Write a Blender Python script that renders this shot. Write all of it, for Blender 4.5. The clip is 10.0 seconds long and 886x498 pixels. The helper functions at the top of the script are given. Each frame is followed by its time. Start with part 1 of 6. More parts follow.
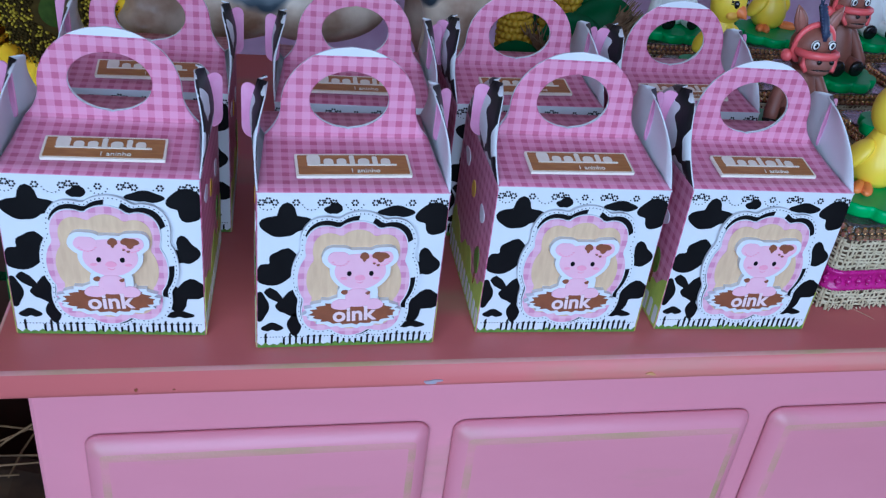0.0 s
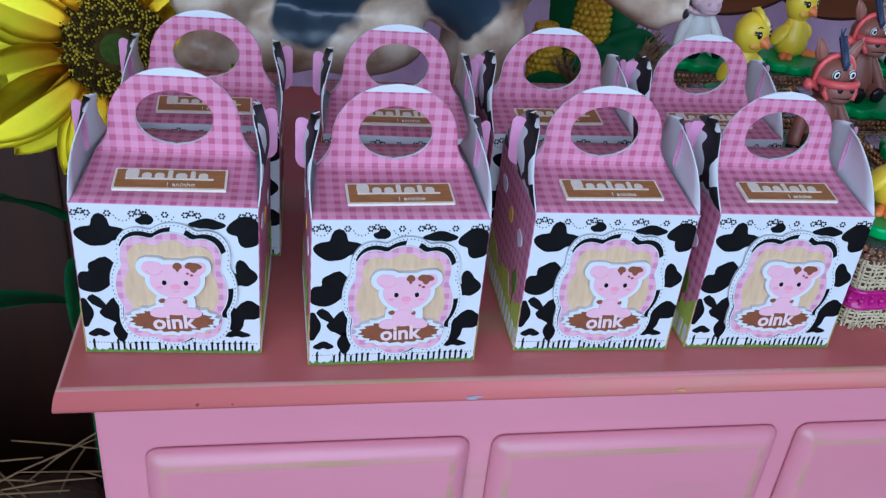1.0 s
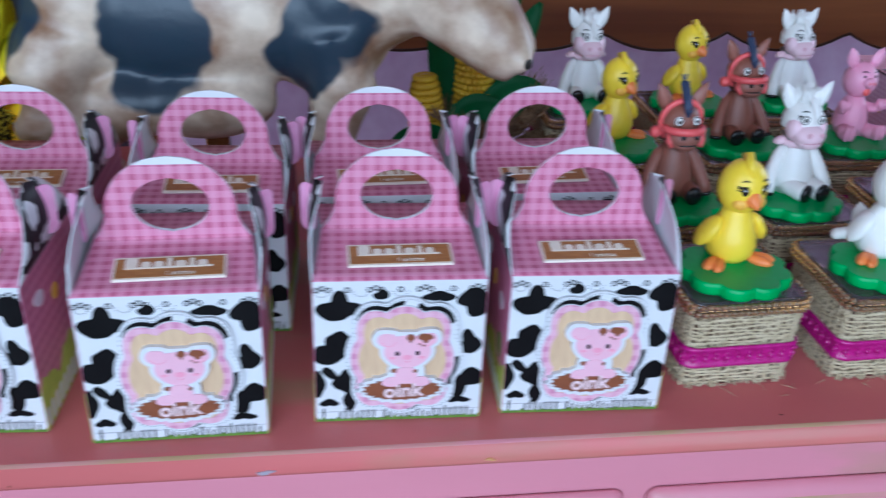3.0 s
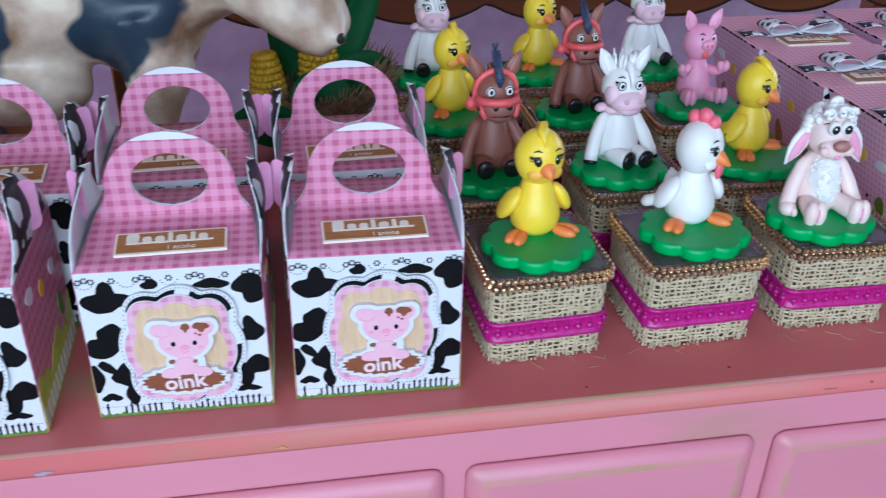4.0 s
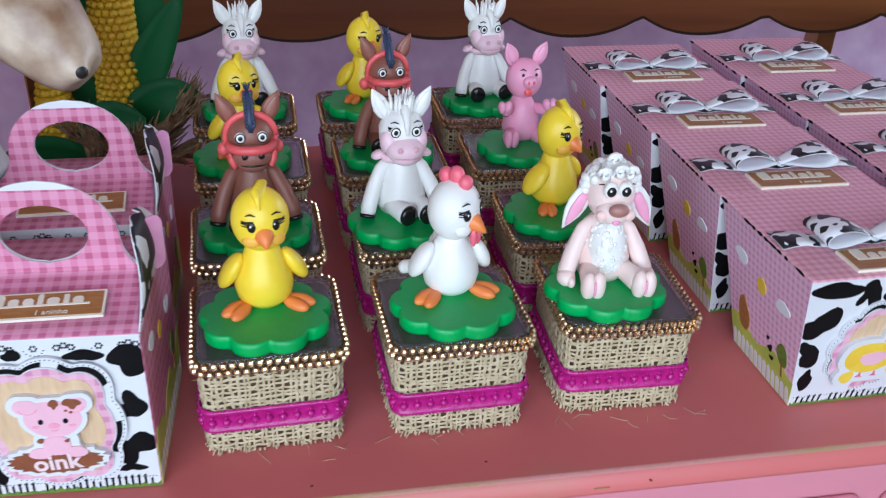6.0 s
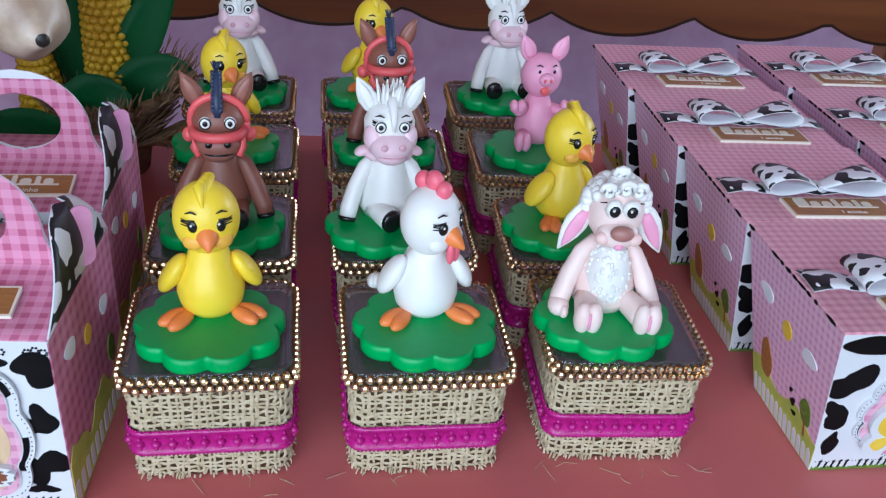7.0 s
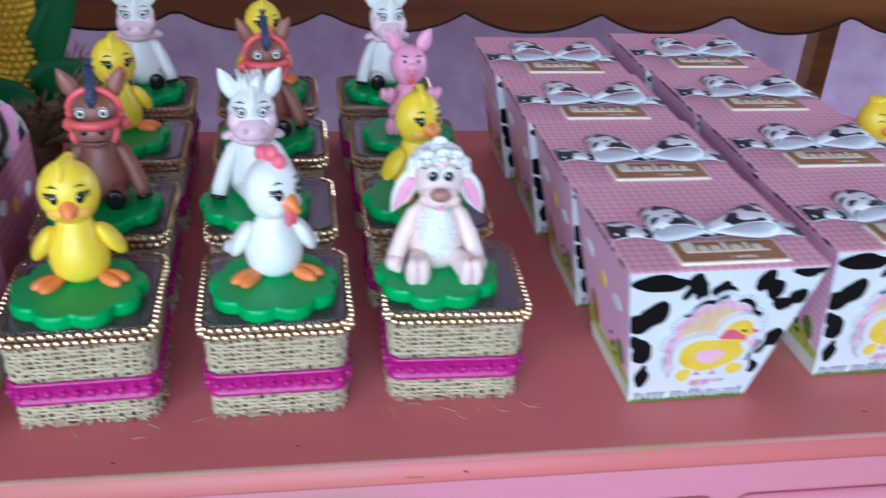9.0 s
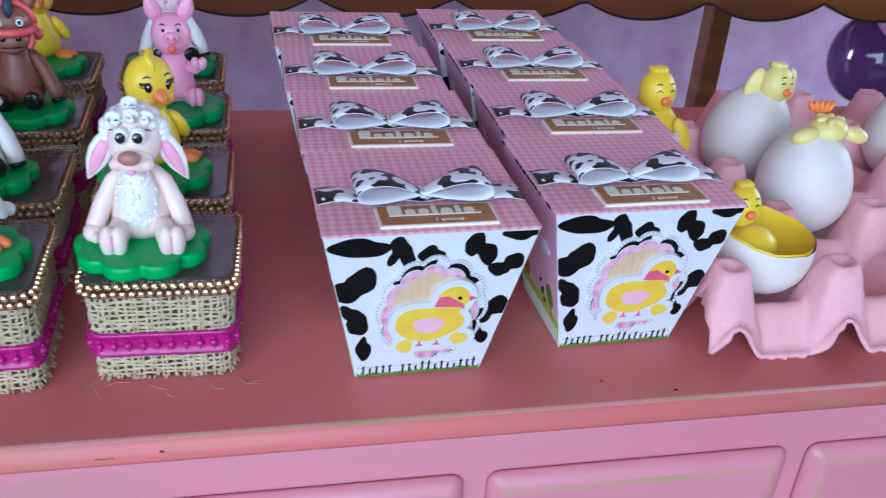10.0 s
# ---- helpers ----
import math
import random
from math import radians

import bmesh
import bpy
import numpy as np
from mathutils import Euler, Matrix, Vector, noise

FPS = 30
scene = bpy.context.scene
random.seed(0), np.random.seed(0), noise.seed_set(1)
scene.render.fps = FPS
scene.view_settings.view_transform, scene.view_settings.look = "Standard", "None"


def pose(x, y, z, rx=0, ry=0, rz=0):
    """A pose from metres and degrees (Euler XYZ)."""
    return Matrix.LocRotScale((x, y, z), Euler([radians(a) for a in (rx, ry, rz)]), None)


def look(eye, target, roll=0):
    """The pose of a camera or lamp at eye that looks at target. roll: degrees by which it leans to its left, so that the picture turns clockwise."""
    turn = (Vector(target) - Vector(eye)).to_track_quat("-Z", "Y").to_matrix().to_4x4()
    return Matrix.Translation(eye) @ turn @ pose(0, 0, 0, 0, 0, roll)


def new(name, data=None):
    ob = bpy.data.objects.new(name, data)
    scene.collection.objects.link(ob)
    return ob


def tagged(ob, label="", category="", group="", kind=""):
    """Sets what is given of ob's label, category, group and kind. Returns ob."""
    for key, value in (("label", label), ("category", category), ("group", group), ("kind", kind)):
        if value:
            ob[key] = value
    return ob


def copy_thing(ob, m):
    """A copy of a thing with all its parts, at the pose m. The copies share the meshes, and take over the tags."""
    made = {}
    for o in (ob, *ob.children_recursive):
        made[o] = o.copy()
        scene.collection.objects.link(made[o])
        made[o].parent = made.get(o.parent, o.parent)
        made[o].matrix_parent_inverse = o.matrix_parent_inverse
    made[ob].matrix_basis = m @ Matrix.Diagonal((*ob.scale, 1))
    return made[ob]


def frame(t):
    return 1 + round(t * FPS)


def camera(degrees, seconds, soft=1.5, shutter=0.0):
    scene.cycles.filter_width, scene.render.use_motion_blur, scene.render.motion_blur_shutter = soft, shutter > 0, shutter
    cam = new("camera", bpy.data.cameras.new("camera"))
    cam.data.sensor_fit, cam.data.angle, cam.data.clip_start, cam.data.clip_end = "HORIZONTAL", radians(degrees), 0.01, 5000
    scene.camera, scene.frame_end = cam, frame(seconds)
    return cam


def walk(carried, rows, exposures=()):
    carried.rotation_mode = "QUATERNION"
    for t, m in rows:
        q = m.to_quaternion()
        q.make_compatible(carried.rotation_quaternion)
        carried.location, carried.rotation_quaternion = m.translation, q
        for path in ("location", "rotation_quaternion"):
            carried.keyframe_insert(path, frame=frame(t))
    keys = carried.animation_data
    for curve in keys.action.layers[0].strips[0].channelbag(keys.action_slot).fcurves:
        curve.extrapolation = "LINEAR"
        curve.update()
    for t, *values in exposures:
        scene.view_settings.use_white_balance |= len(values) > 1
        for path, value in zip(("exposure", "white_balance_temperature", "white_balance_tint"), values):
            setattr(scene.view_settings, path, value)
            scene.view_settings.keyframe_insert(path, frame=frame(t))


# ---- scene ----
cam = camera(52.1, 10.0, soft=1.2, shutter=0.45)
EXPOSURES = [(0, -0.42, 4800, 3), (1, -0.38, 5100, 3), (2.5, -0.30, 5200, 3), (4.5, -0.09, 5500, 4), (5.5, -0.04, 5850, 5), (7.5, -0.08, 5500, 4), (8.2, -0.08, 5450, 4), (9, 0.03, 5300, 3), (10, -0.04, 5200, 3)]
PATH = [
    (0, (-0.003, -0.29, 1.031), (0.418, 1.359, -0.021), 7.2),
    (0.5, (-0.009, -0.299, 1.037), (0.394, 1.365, 0.003), 6.7),
    (1, (-0.015, -0.307, 1.042), (0.357, 1.376, 0.028), 6.0),
    (1.5, (0.001, -0.31, 1.05), (0.368, 1.387, 0.058), 5.5),
    (2, (0.024, -0.306, 1.056), (0.347, 1.401, 0.065), 4.4),
    (2.5, (0.054, -0.305, 1.055), (0.281, 1.426, 0.08), 2.5),
    (3, (0.094, -0.307, 1.056), (0.369, 1.428, 0.101), 2.6),
    (3.2, (0.116, -0.307, 1.051), (0.424, 1.418, 0.086), 2.7),
    (4.3, (0.191, -0.312, 1.055), (0.535, 1.385, 0.055), 1.2),
    (4.5, (0.206, -0.317, 1.047), (0.557, 1.389, 0.065), 1.7),
    (5, (0.241, -0.316, 1.062), (0.639, 1.396, 0.108), 1.9),
    (5.5, (0.267, -0.297, 1.059), (0.66, 1.41, 0.093), 1.8),
    (6.8, (0.322, -0.234, 1.044), (0.599, 1.465, 0.026), 4.7),
    (7, (0.326, -0.229, 1.04), (0.586, 1.478, 0.032), 4.7),
    (7.5, (0.329, -0.222, 1.038), (0.567, 1.493, 0.036), 4.0),
    (8, (0.335, -0.228, 1.039), (0.577, 1.493, 0.05), 3.3),
    (8.5, (0.345, -0.251, 1.044), (0.611, 1.469, 0.058), 2.9),
    (9, (0.376, -0.282, 1.049), (0.672, 1.431, 0.06), 3.2),
    (9.5, (0.443, -0.295, 1.043), (0.808, 1.4, 0.045), 3.3),
    (10, (0.473, -0.29, 1.033), (0.88, 1.407, 0.056), 4.2),
]
walk(cam, [(t, look(eye, target, roll)) for t, eye, target, roll in PATH], EXPOSURES)

# ---- light ----
world = bpy.data.worlds.new("sky")
scene.world = world
world.use_nodes = True
wn = world.node_tree
sky = wn.nodes.new("ShaderNodeTexSky")
sky.sky_type = "NISHITA"
sky.sun_disc = False
sky.sun_elevation = radians(50)
sky.sun_rotation = radians(160)
wn.links.new(sky.outputs[0], wn.nodes["Background"].inputs[0])
wn.nodes["Background"].inputs[1].default_value = 0.1

sun = new("sun", bpy.data.lights.new("sun", "SUN"))
sun.data.energy = 3.0
sun.data.angle = radians(0.6)
sun.data.color = (1.0, 0.95, 0.86)
sun.matrix_world = look((1.0, -6.0, 8.0), (0.3, 0.0, 0.8))

# daylight that enters by the wide opening of the veranda
day = new("opening_daylight", bpy.data.lights.new("opening_daylight", "AREA"))
day.data.shape = "RECTANGLE"
day.data.size, day.data.size_y = 3.0, 1.7
day.data.energy = 86
day.data.color = (0.84, 0.90, 1.0)
day.matrix_world = look((-0.45, -2.05, 1.55), (0.2, 0.6, 0.85))

# light of the side window
side = new("window_daylight", bpy.data.lights.new("window_daylight", "AREA"))
side.data.shape = "RECTANGLE"
side.data.size, side.data.size_y = 1.1, 1.2
side.data.energy = 34
side.data.color = (0.86, 0.92, 1.0)
side.matrix_world = look((3.15, 0.75, 1.35), (0.9, 0.7, 0.8))

# added fill lamp, in a made-up low opening, that brightens the wall under the table
west = new("added_wall_fill", bpy.data.lights.new("added_wall_fill", "AREA"))
west.data.shape = "RECTANGLE"
west.data.size, west.data.size_y = 0.46, 1.0
west.data.energy = 60
west.data.color = (0.90, 0.93, 1.0)
west.matrix_world = look((-2.16, 1.2, 0.95), (0.8, 1.25, 0.7))

T = 0.8            # height of the dresser's top


# ---- materials ----
def material(name, c1, c2=None, rough=0.5, metal=0.0, scale=60.0, bump=0.0, bscale=400.0, stretch=(1, 1, 1), spec=0.5, coat=0.0, detail=4.0):
    m = bpy.data.materials.new(name)
    m.use_nodes = True
    nt = m.node_tree
    b = nt.nodes["Principled BSDF"]
    b.inputs["Roughness"].default_value = rough
    b.inputs["Metallic"].default_value = metal
    b.inputs["Specular IOR Level"].default_value = spec
    b.inputs["Coat Weight"].default_value = coat
    b.inputs["Base Color"].default_value = (*c1, 1)
    tc = nt.nodes.new("ShaderNodeTexCoord")
    mp = nt.nodes.new("ShaderNodeMapping")
    mp.inputs["Scale"].default_value = stretch
    nt.links.new(tc.outputs["Object"], mp.inputs[0])
    if c2:
        n1 = nt.nodes.new("ShaderNodeTexNoise")
        n1.inputs["Scale"].default_value = scale
        n1.inputs["Detail"].default_value = detail
        nt.links.new(mp.outputs[0], n1.inputs[0])
        mx = nt.nodes.new("ShaderNodeMix")
        mx.data_type = "RGBA"
        mx.inputs[6].default_value, mx.inputs[7].default_value = (*c1, 1), (*c2, 1)
        rp = nt.nodes.new("ShaderNodeMapRange")
        rp.inputs[1].default_value, rp.inputs[2].default_value = 0.3, 0.7
        nt.links.new(n1.outputs[0], rp.inputs[0])
        nt.links.new(rp.outputs[0], mx.inputs[0])
        nt.links.new(mx.outputs[2], b.inputs["Base Color"])
        rr = nt.nodes.new("ShaderNodeMapRange")
        rr.inputs[3].default_value, rr.inputs[4].default_value = max(rough - 0.08, 0.02), min(rough + 0.08, 1)
        nt.links.new(n1.outputs[0], rr.inputs[0])
        nt.links.new(rr.outputs[0], b.inputs["Roughness"])
    if bump:
        n2 = nt.nodes.new("ShaderNodeTexNoise")
        n2.inputs["Scale"].default_value = bscale
        n2.inputs["Detail"].default_value = 3
        nt.links.new(mp.outputs[0], n2.inputs[0])
        bp = nt.nodes.new("ShaderNodeBump")
        bp.inputs["Strength"].default_value = bump
        bp.inputs["Distance"].default_value = 0.0006
        nt.links.new(n2.outputs[0], bp.inputs["Height"])
        nt.links.new(bp.outputs[0], b.inputs["Normal"])
    return m


def math_node(nt, op, a, b=None):
    n = nt.nodes.new("ShaderNodeMath")
    n.operation = op
    for i, v in enumerate((a, b)):
        if v is None:
            continue
        if isinstance(v, (int, float)):
            n.inputs[i].default_value = v
        else:
            nt.links.new(v, n.inputs[i])
    return n.outputs[0]


def colour_mix(nt, fac, a, b):
    mx = nt.nodes.new("ShaderNodeMix")
    mx.data_type = "RGBA"
    for i, v in ((0, fac), (6, a), (7, b)):
        if isinstance(v, tuple):
            mx.inputs[i].default_value = (*v, 1)
        else:
            nt.links.new(v, mx.inputs[i])
    return mx.outputs[2]


def gingham(name, side, period=0.0056, tones=None):
    """Printed pink checks: u runs along the box, v up or into it."""
    m = material(name, (0.8, 0.4, 0.6), rough=0.42, bump=0.05, bscale=900)
    nt = m.node_tree
    b = nt.nodes["Principled BSDF"]
    tc = nt.nodes.new("ShaderNodeTexCoord")
    sp = nt.nodes.new("ShaderNodeSeparateXYZ")
    nt.links.new(tc.outputs["Object"], sp.inputs[0])
    if side:
        u, v = sp.outputs[1], sp.outputs[2]
    else:
        u, v = sp.outputs[0], math_node(nt, "ADD", sp.outputs[1], sp.outputs[2])
    tones = tones or GING
    band = []
    for c in (u, v):
        f = math_node(nt, "FRACT", math_node(nt, "MULTIPLY", math_node(nt, "ADD", c, 0.5), 1 / period))
        band.append(math_node(nt, "LESS_THAN", f, 0.46))
    s = math_node(nt, "ADD", band[0], band[1])
    lo = colour_mix(nt, math_node(nt, "GREATER_THAN", s, 0.5), tones[0], tones[1])
    hi = colour_mix(nt, math_node(nt, "GREATER_THAN", s, 1.5), lo, tones[2])
    n1 = nt.nodes.new("ShaderNodeTexNoise")
    n1.inputs["Scale"].default_value = 45
    nt.links.new(tc.outputs["Object"], n1.inputs[0])
    k = math_node(nt, "MULTIPLY", n1.outputs[0], 0.25)
    nt.links.new(colour_mix(nt, k, hi, tones[1]), b.inputs["Base Color"])
    return m


GING = [(0.67, 0.30, 0.44), (0.61, 0.22, 0.345), (0.44, 0.092, 0.19)]


def cow_print(name, scale, seed, thr=0.54):
    """White card printed with black patches."""
    m = material(name, (0.85, 0.86, 0.88), rough=0.45, bump=0.05, bscale=900)
    nt = m.node_tree
    tc = nt.nodes.new("ShaderNodeTexCoord")
    mp = nt.nodes.new("ShaderNodeMapping")
    mp.inputs["Location"].default_value = (seed, seed * 2, seed * 3)
    nt.links.new(tc.outputs["Object"], mp.inputs[0])
    n1 = nt.nodes.new("ShaderNodeTexNoise")
    n1.inputs["Scale"].default_value = scale
    n1.inputs["Detail"].default_value = 0.6
    nt.links.new(mp.outputs[0], n1.inputs[0])
    nt.links.new(colour_mix(nt, math_node(nt, "GREATER_THAN", n1.outputs[0], thr), (0.76, 0.77, 0.80), (0.010, 0.010, 0.012)),
                 nt.nodes["Principled BSDF"].inputs["Base Color"])
    return m


M_WHITE = material("white_card", (0.72, 0.73, 0.76), (0.68, 0.69, 0.72), 0.55, scale=40, bump=0.05, bscale=900)
M_BLACK = material("black_print", (0.003, 0.003, 0.004), (0.006, 0.006, 0.007), 0.55, scale=90, spec=0.12)
M_GINGHAM = gingham("pink_gingham", False)
M_GINGHAM_S = gingham("pink_gingham_side", True)
M_GINGHAM_B = gingham("pale_pink_gingham", False, 0.0056, [(0.76, 0.46, 0.57), (0.72, 0.39, 0.51), (0.60, 0.23, 0.38)])
M_GINGHAM_F = gingham("fine_pink_gingham", False, 0.0040, [(0.84, 0.49, 0.57), (0.76, 0.37, 0.45), (0.66, 0.27, 0.36)])
M_GINGHAM_FS = gingham("fine_pink_gingham_side", True, 0.0036, [(0.86, 0.60, 0.76), (0.82, 0.50, 0.68), (0.64, 0.30, 0.52)])
M_COWP = cow_print("cow_print_card", 95, 3.1, 0.525)
M_COWB = cow_print("cow_print_ribbon", 190, 7.7, 0.505)
M_PINKCARD = material("pink_card", (0.76, 0.36, 0.55), (0.70, 0.28, 0.48), 0.45, scale=200)
M_GRASSP = material("printed_grass", (0.16, 0.27, 0.03), (0.08, 0.16, 0.02), 0.5, scale=500)
M_MEADOW = material("printed_meadow", (0.55, 0.62, 0.10), (0.40, 0.52, 0.08), 0.5, scale=150)
M_PLATE = material("printed_wood_plate", (0.42, 0.19, 0.05), (0.30, 0.12, 0.03), 0.45, scale=120, stretch=(1, 6, 6))
M_CREAM = material("cream_print", (0.86, 0.80, 0.68), (0.80, 0.73, 0.60), 0.5, scale=300)
M_BEIGE = material("printed_pale_wood", (0.72, 0.52, 0.32), (0.62, 0.42, 0.26), 0.5, scale=90, stretch=(6, 1, 1))
M_CUT = material("pink_cutout", (0.84, 0.50, 0.60), (0.80, 0.44, 0.55), 0.45, scale=80)
M_LETTER = material("pale_pink_lettering", (0.84, 0.66, 0.68), (0.80, 0.60, 0.63), 0.45, scale=90)
M_BLUSH = material("blush_cutout", (0.86, 0.38, 0.50), (0.82, 0.33, 0.46), 0.45, scale=90)
M_MUD = material("printed_brown", (0.27, 0.085, 0.035), (0.20, 0.06, 0.025), 0.45, scale=200)
M_YELP = material("printed_yellow", (0.86, 0.62, 0.06), (0.80, 0.52, 0.04), 0.45, scale=120)
M_REDP = material("printed_rose", (0.72, 0.12, 0.22), (0.62, 0.09, 0.18), 0.45, scale=120)
M_SKYP = material("printed_cloud", (0.86, 0.89, 0.92), (0.80, 0.85, 0.90), 0.45, scale=120)

M_PAINT = material("pink_furniture_paint", (0.70, 0.275, 0.345), (0.62, 0.225, 0.285), 0.36, scale=9, bump=0.3, bscale=130, stretch=(0.35, 1, 1))


def stain(m):
    """Rubbed olive-brown places in the paint."""
    nt = m.node_tree
    b = nt.nodes["Principled BSDF"]
    old = b.inputs["Base Color"].links[0].from_socket
    tc = nt.nodes.new("ShaderNodeTexCoord")
    mp = nt.nodes.new("ShaderNodeMapping")
    mp.inputs["Scale"].default_value = (0.3, 1.0, 1.0)
    nt.links.new(tc.outputs["Object"], mp.inputs[0])
    n1 = nt.nodes.new("ShaderNodeTexNoise")
    n1.inputs["Scale"].default_value, n1.inputs["Detail"].default_value = 24, 7
    nt.links.new(mp.outputs[0], n1.inputs[0])
    rp = nt.nodes.new("ShaderNodeMapRange")
    rp.inputs[1].default_value, rp.inputs[2].default_value, rp.inputs[4].default_value = 0.56, 0.72, 0.6
    nt.links.new(n1.outputs[0], rp.inputs[0])
    nt.links.new(colour_mix(nt, rp.outputs[0], old, (0.40, 0.27, 0.16)), b.inputs["Base Color"])


stain(M_PAINT)
# the dresser's pink again, redder and darker for the warm light on its top
M_TOP = material("warm_shaded_top_paint", (0.64, 0.175, 0.17), (0.55, 0.135, 0.13), 0.42, scale=9, bump=0.3, bscale=130, stretch=(0.35, 1, 1), spec=0.35)
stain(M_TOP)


def worn_paint():
    m = material("worn_pink_paint", (0.78, 0.30, 0.42), rough=0.5, bump=0.5, bscale=700)
    nt = m.node_tree
    tc = nt.nodes.new("ShaderNodeTexCoord")
    mp = nt.nodes.new("ShaderNodeMapping")
    mp.inputs["Scale"].default_value = (0.25, 1, 1)
    nt.links.new(tc.outputs["Object"], mp.inputs[0])
    n1 = nt.nodes.new("ShaderNodeTexNoise")
    n1.inputs["Scale"].default_value, n1.inputs["Detail"].default_value = 60, 6
    nt.links.new(mp.outputs[0], n1.inputs[0])
    rp = nt.nodes.new("ShaderNodeMapRange")
    rp.inputs[1].default_value, rp.inputs[2].default_value = 0.36, 0.66
    nt.links.new(n1.outputs[0], rp.inputs[0])
    nt.links.new(colour_mix(nt, rp.outputs[0], (0.66, 0.26, 0.30), (0.44, 0.30, 0.15)), nt.nodes["Principled BSDF"].inputs["Base Color"])
    return m


M_WORN = worn_paint()
M_DARKWOOD = material("varnished_dark_wood", (0.24, 0.085, 0.025), (0.11, 0.032, 0.010), 0.3, scale=14, bump=0.1, bscale=120, stretch=(0.15, 1, 2.5), coat=0.2)
M_WALL = material("lilac_wall_paint", (0.86, 0.62, 0.86), (0.70, 0.42, 0.68), 0.8, scale=16, bump=0.2, bscale=90, detail=2.5)
M_FLOOR = material("brown_floor_tile", (0.11, 0.06, 0.038), (0.08, 0.042, 0.028), 0.5, scale=6)
M_CEIL = material("warm_bounce_ceiling", (0.26, 0.10, 0.045), (0.18, 0.065, 0.03), 0.6, scale=8, stretch=(0.2, 2, 1))
M_PLASTER = material("plaster", (0.12, 0.09, 0.07), (0.09, 0.065, 0.05), 0.85, scale=5)
M_GROUND = material("paved_ground", (0.30, 0.26, 0.22), (0.22, 0.19, 0.16), 0.9, scale=3)

M_YELLOW = material("yellow_clay", (0.90, 0.68, 0.045), (0.87, 0.62, 0.03), 0.38, scale=120, bump=0.06, bscale=500)
M_PALEYEL = material("pale_yellow_clay", (0.82, 0.72, 0.28), (0.78, 0.66, 0.20), 0.42, scale=120, bump=0.06)
M_ORANGE = material("orange_clay", (0.86, 0.26, 0.06), (0.80, 0.21, 0.05), 0.4, scale=150, bump=0.06)
M_GREEN = material("green_clay", (0.012, 0.40, 0.085), (0.010, 0.33, 0.07), 0.42, scale=100, bump=0.08)
M_WCLAY = material("white_clay", (0.86, 0.85, 0.82), (0.80, 0.79, 0.76), 0.42, scale=90, bump=0.06)
M_PINKCLAY = material("pink_clay", (0.84, 0.38, 0.55), (0.80, 0.33, 0.49), 0.4, scale=90, bump=0.06)
M_PEACH = material("peach_clay", (0.86, 0.70, 0.65), (0.84, 0.63, 0.58), 0.42, scale=90, bump=0.06)
M_BROWN = material("brown_clay", (0.27, 0.10, 0.068), (0.22, 0.08, 0.055), 0.42, scale=90, bump=0.08)
M_CORAL = material("coral_clay", (0.80, 0.13, 0.13), (0.74, 0.10, 0.11), 0.4, scale=120, bump=0.06)
M_NAVY = material("navy_clay", (0.03, 0.045, 0.10), (0.02, 0.03, 0.07), 0.5, scale=200, bump=0.2)
M_EYE = material("black_gloss_paint", (0.006, 0.006, 0.007), (0.012, 0.012, 0.013), 0.2, scale=200)
M_RED = material("red_clay", (0.82, 0.16, 0.22), (0.76, 0.12, 0.18), 0.4, scale=120)
M_SHELL = material("egg_shell", (0.76, 0.72, 0.68), (0.72, 0.66, 0.62), 0.5, scale=60, bump=0.1, bscale=700)

M_BURLAP = material("jute_threads", (0.62, 0.52, 0.35), (0.44, 0.35, 0.21), 0.85, scale=300, bump=0.5, bscale=1500)
M_JUTE = material("brown_jute", (0.34, 0.21, 0.11), (0.18, 0.10, 0.055), 0.9, scale=250, bump=0.5, bscale=1200)
M_TUB = material("cloudy_plastic", (0.11, 0.065, 0.035), (0.07, 0.04, 0.022), 0.35, scale=60)
M_RIBBON = material("magenta_satin", (0.50, 0.014, 0.24), (0.36, 0.006, 0.15), 0.22, scale=400, bump=0.3, bscale=900)
M_GOLD = material("gold_setting", (0.42, 0.22, 0.07), (0.32, 0.16, 0.05), 0.3, metal=1.0, scale=300)
M_STONE = material("champagne_rhinestone", (0.92, 0.74, 0.50), (0.74, 0.50, 0.26), 0.14, metal=0.9, scale=500)


def clear_plastic():
    m = bpy.data.materials.new("clear_acrylic")
    m.use_nodes = True
    b = m.node_tree.nodes["Principled BSDF"]
    b.inputs["Base Color"].default_value = (0.90, 0.86, 0.84, 1)
    b.inputs["Roughness"].default_value = 0.06
    b.inputs["Transmission Weight"].default_value = 0.95
    b.inputs["IOR"].default_value = 1.35
    return m


M_ACRYLIC = clear_plastic()
M_PETAL = material("yellow_petal_cloth", (1.0, 0.95, 0.03), (1.0, 0.88, 0.02), 0.55, scale=20, bump=0.2, bscale=300)
def translucent(m, share):
    """Thin cloth that lets some light through."""
    nt = m.node_tree
    b = nt.nodes["Principled BSDF"]
    out = nt.nodes["Material Output"]
    tr = nt.nodes.new("ShaderNodeBsdfTranslucent")
    nt.links.new(b.inputs["Base Color"].links[0].from_socket, tr.inputs[0])
    mx = nt.nodes.new("ShaderNodeMixShader")
    mx.inputs[0].default_value = share
    nt.links.new(b.outputs[0], mx.inputs[1])
    nt.links.new(tr.outputs[0], mx.inputs[2])
    nt.links.new(mx.outputs[0], out.inputs[0])


translucent(M_PETAL, 0.1)
M_PETAL.node_tree.nodes["Principled BSDF"].inputs["Specular IOR Level"].default_value = 0.15


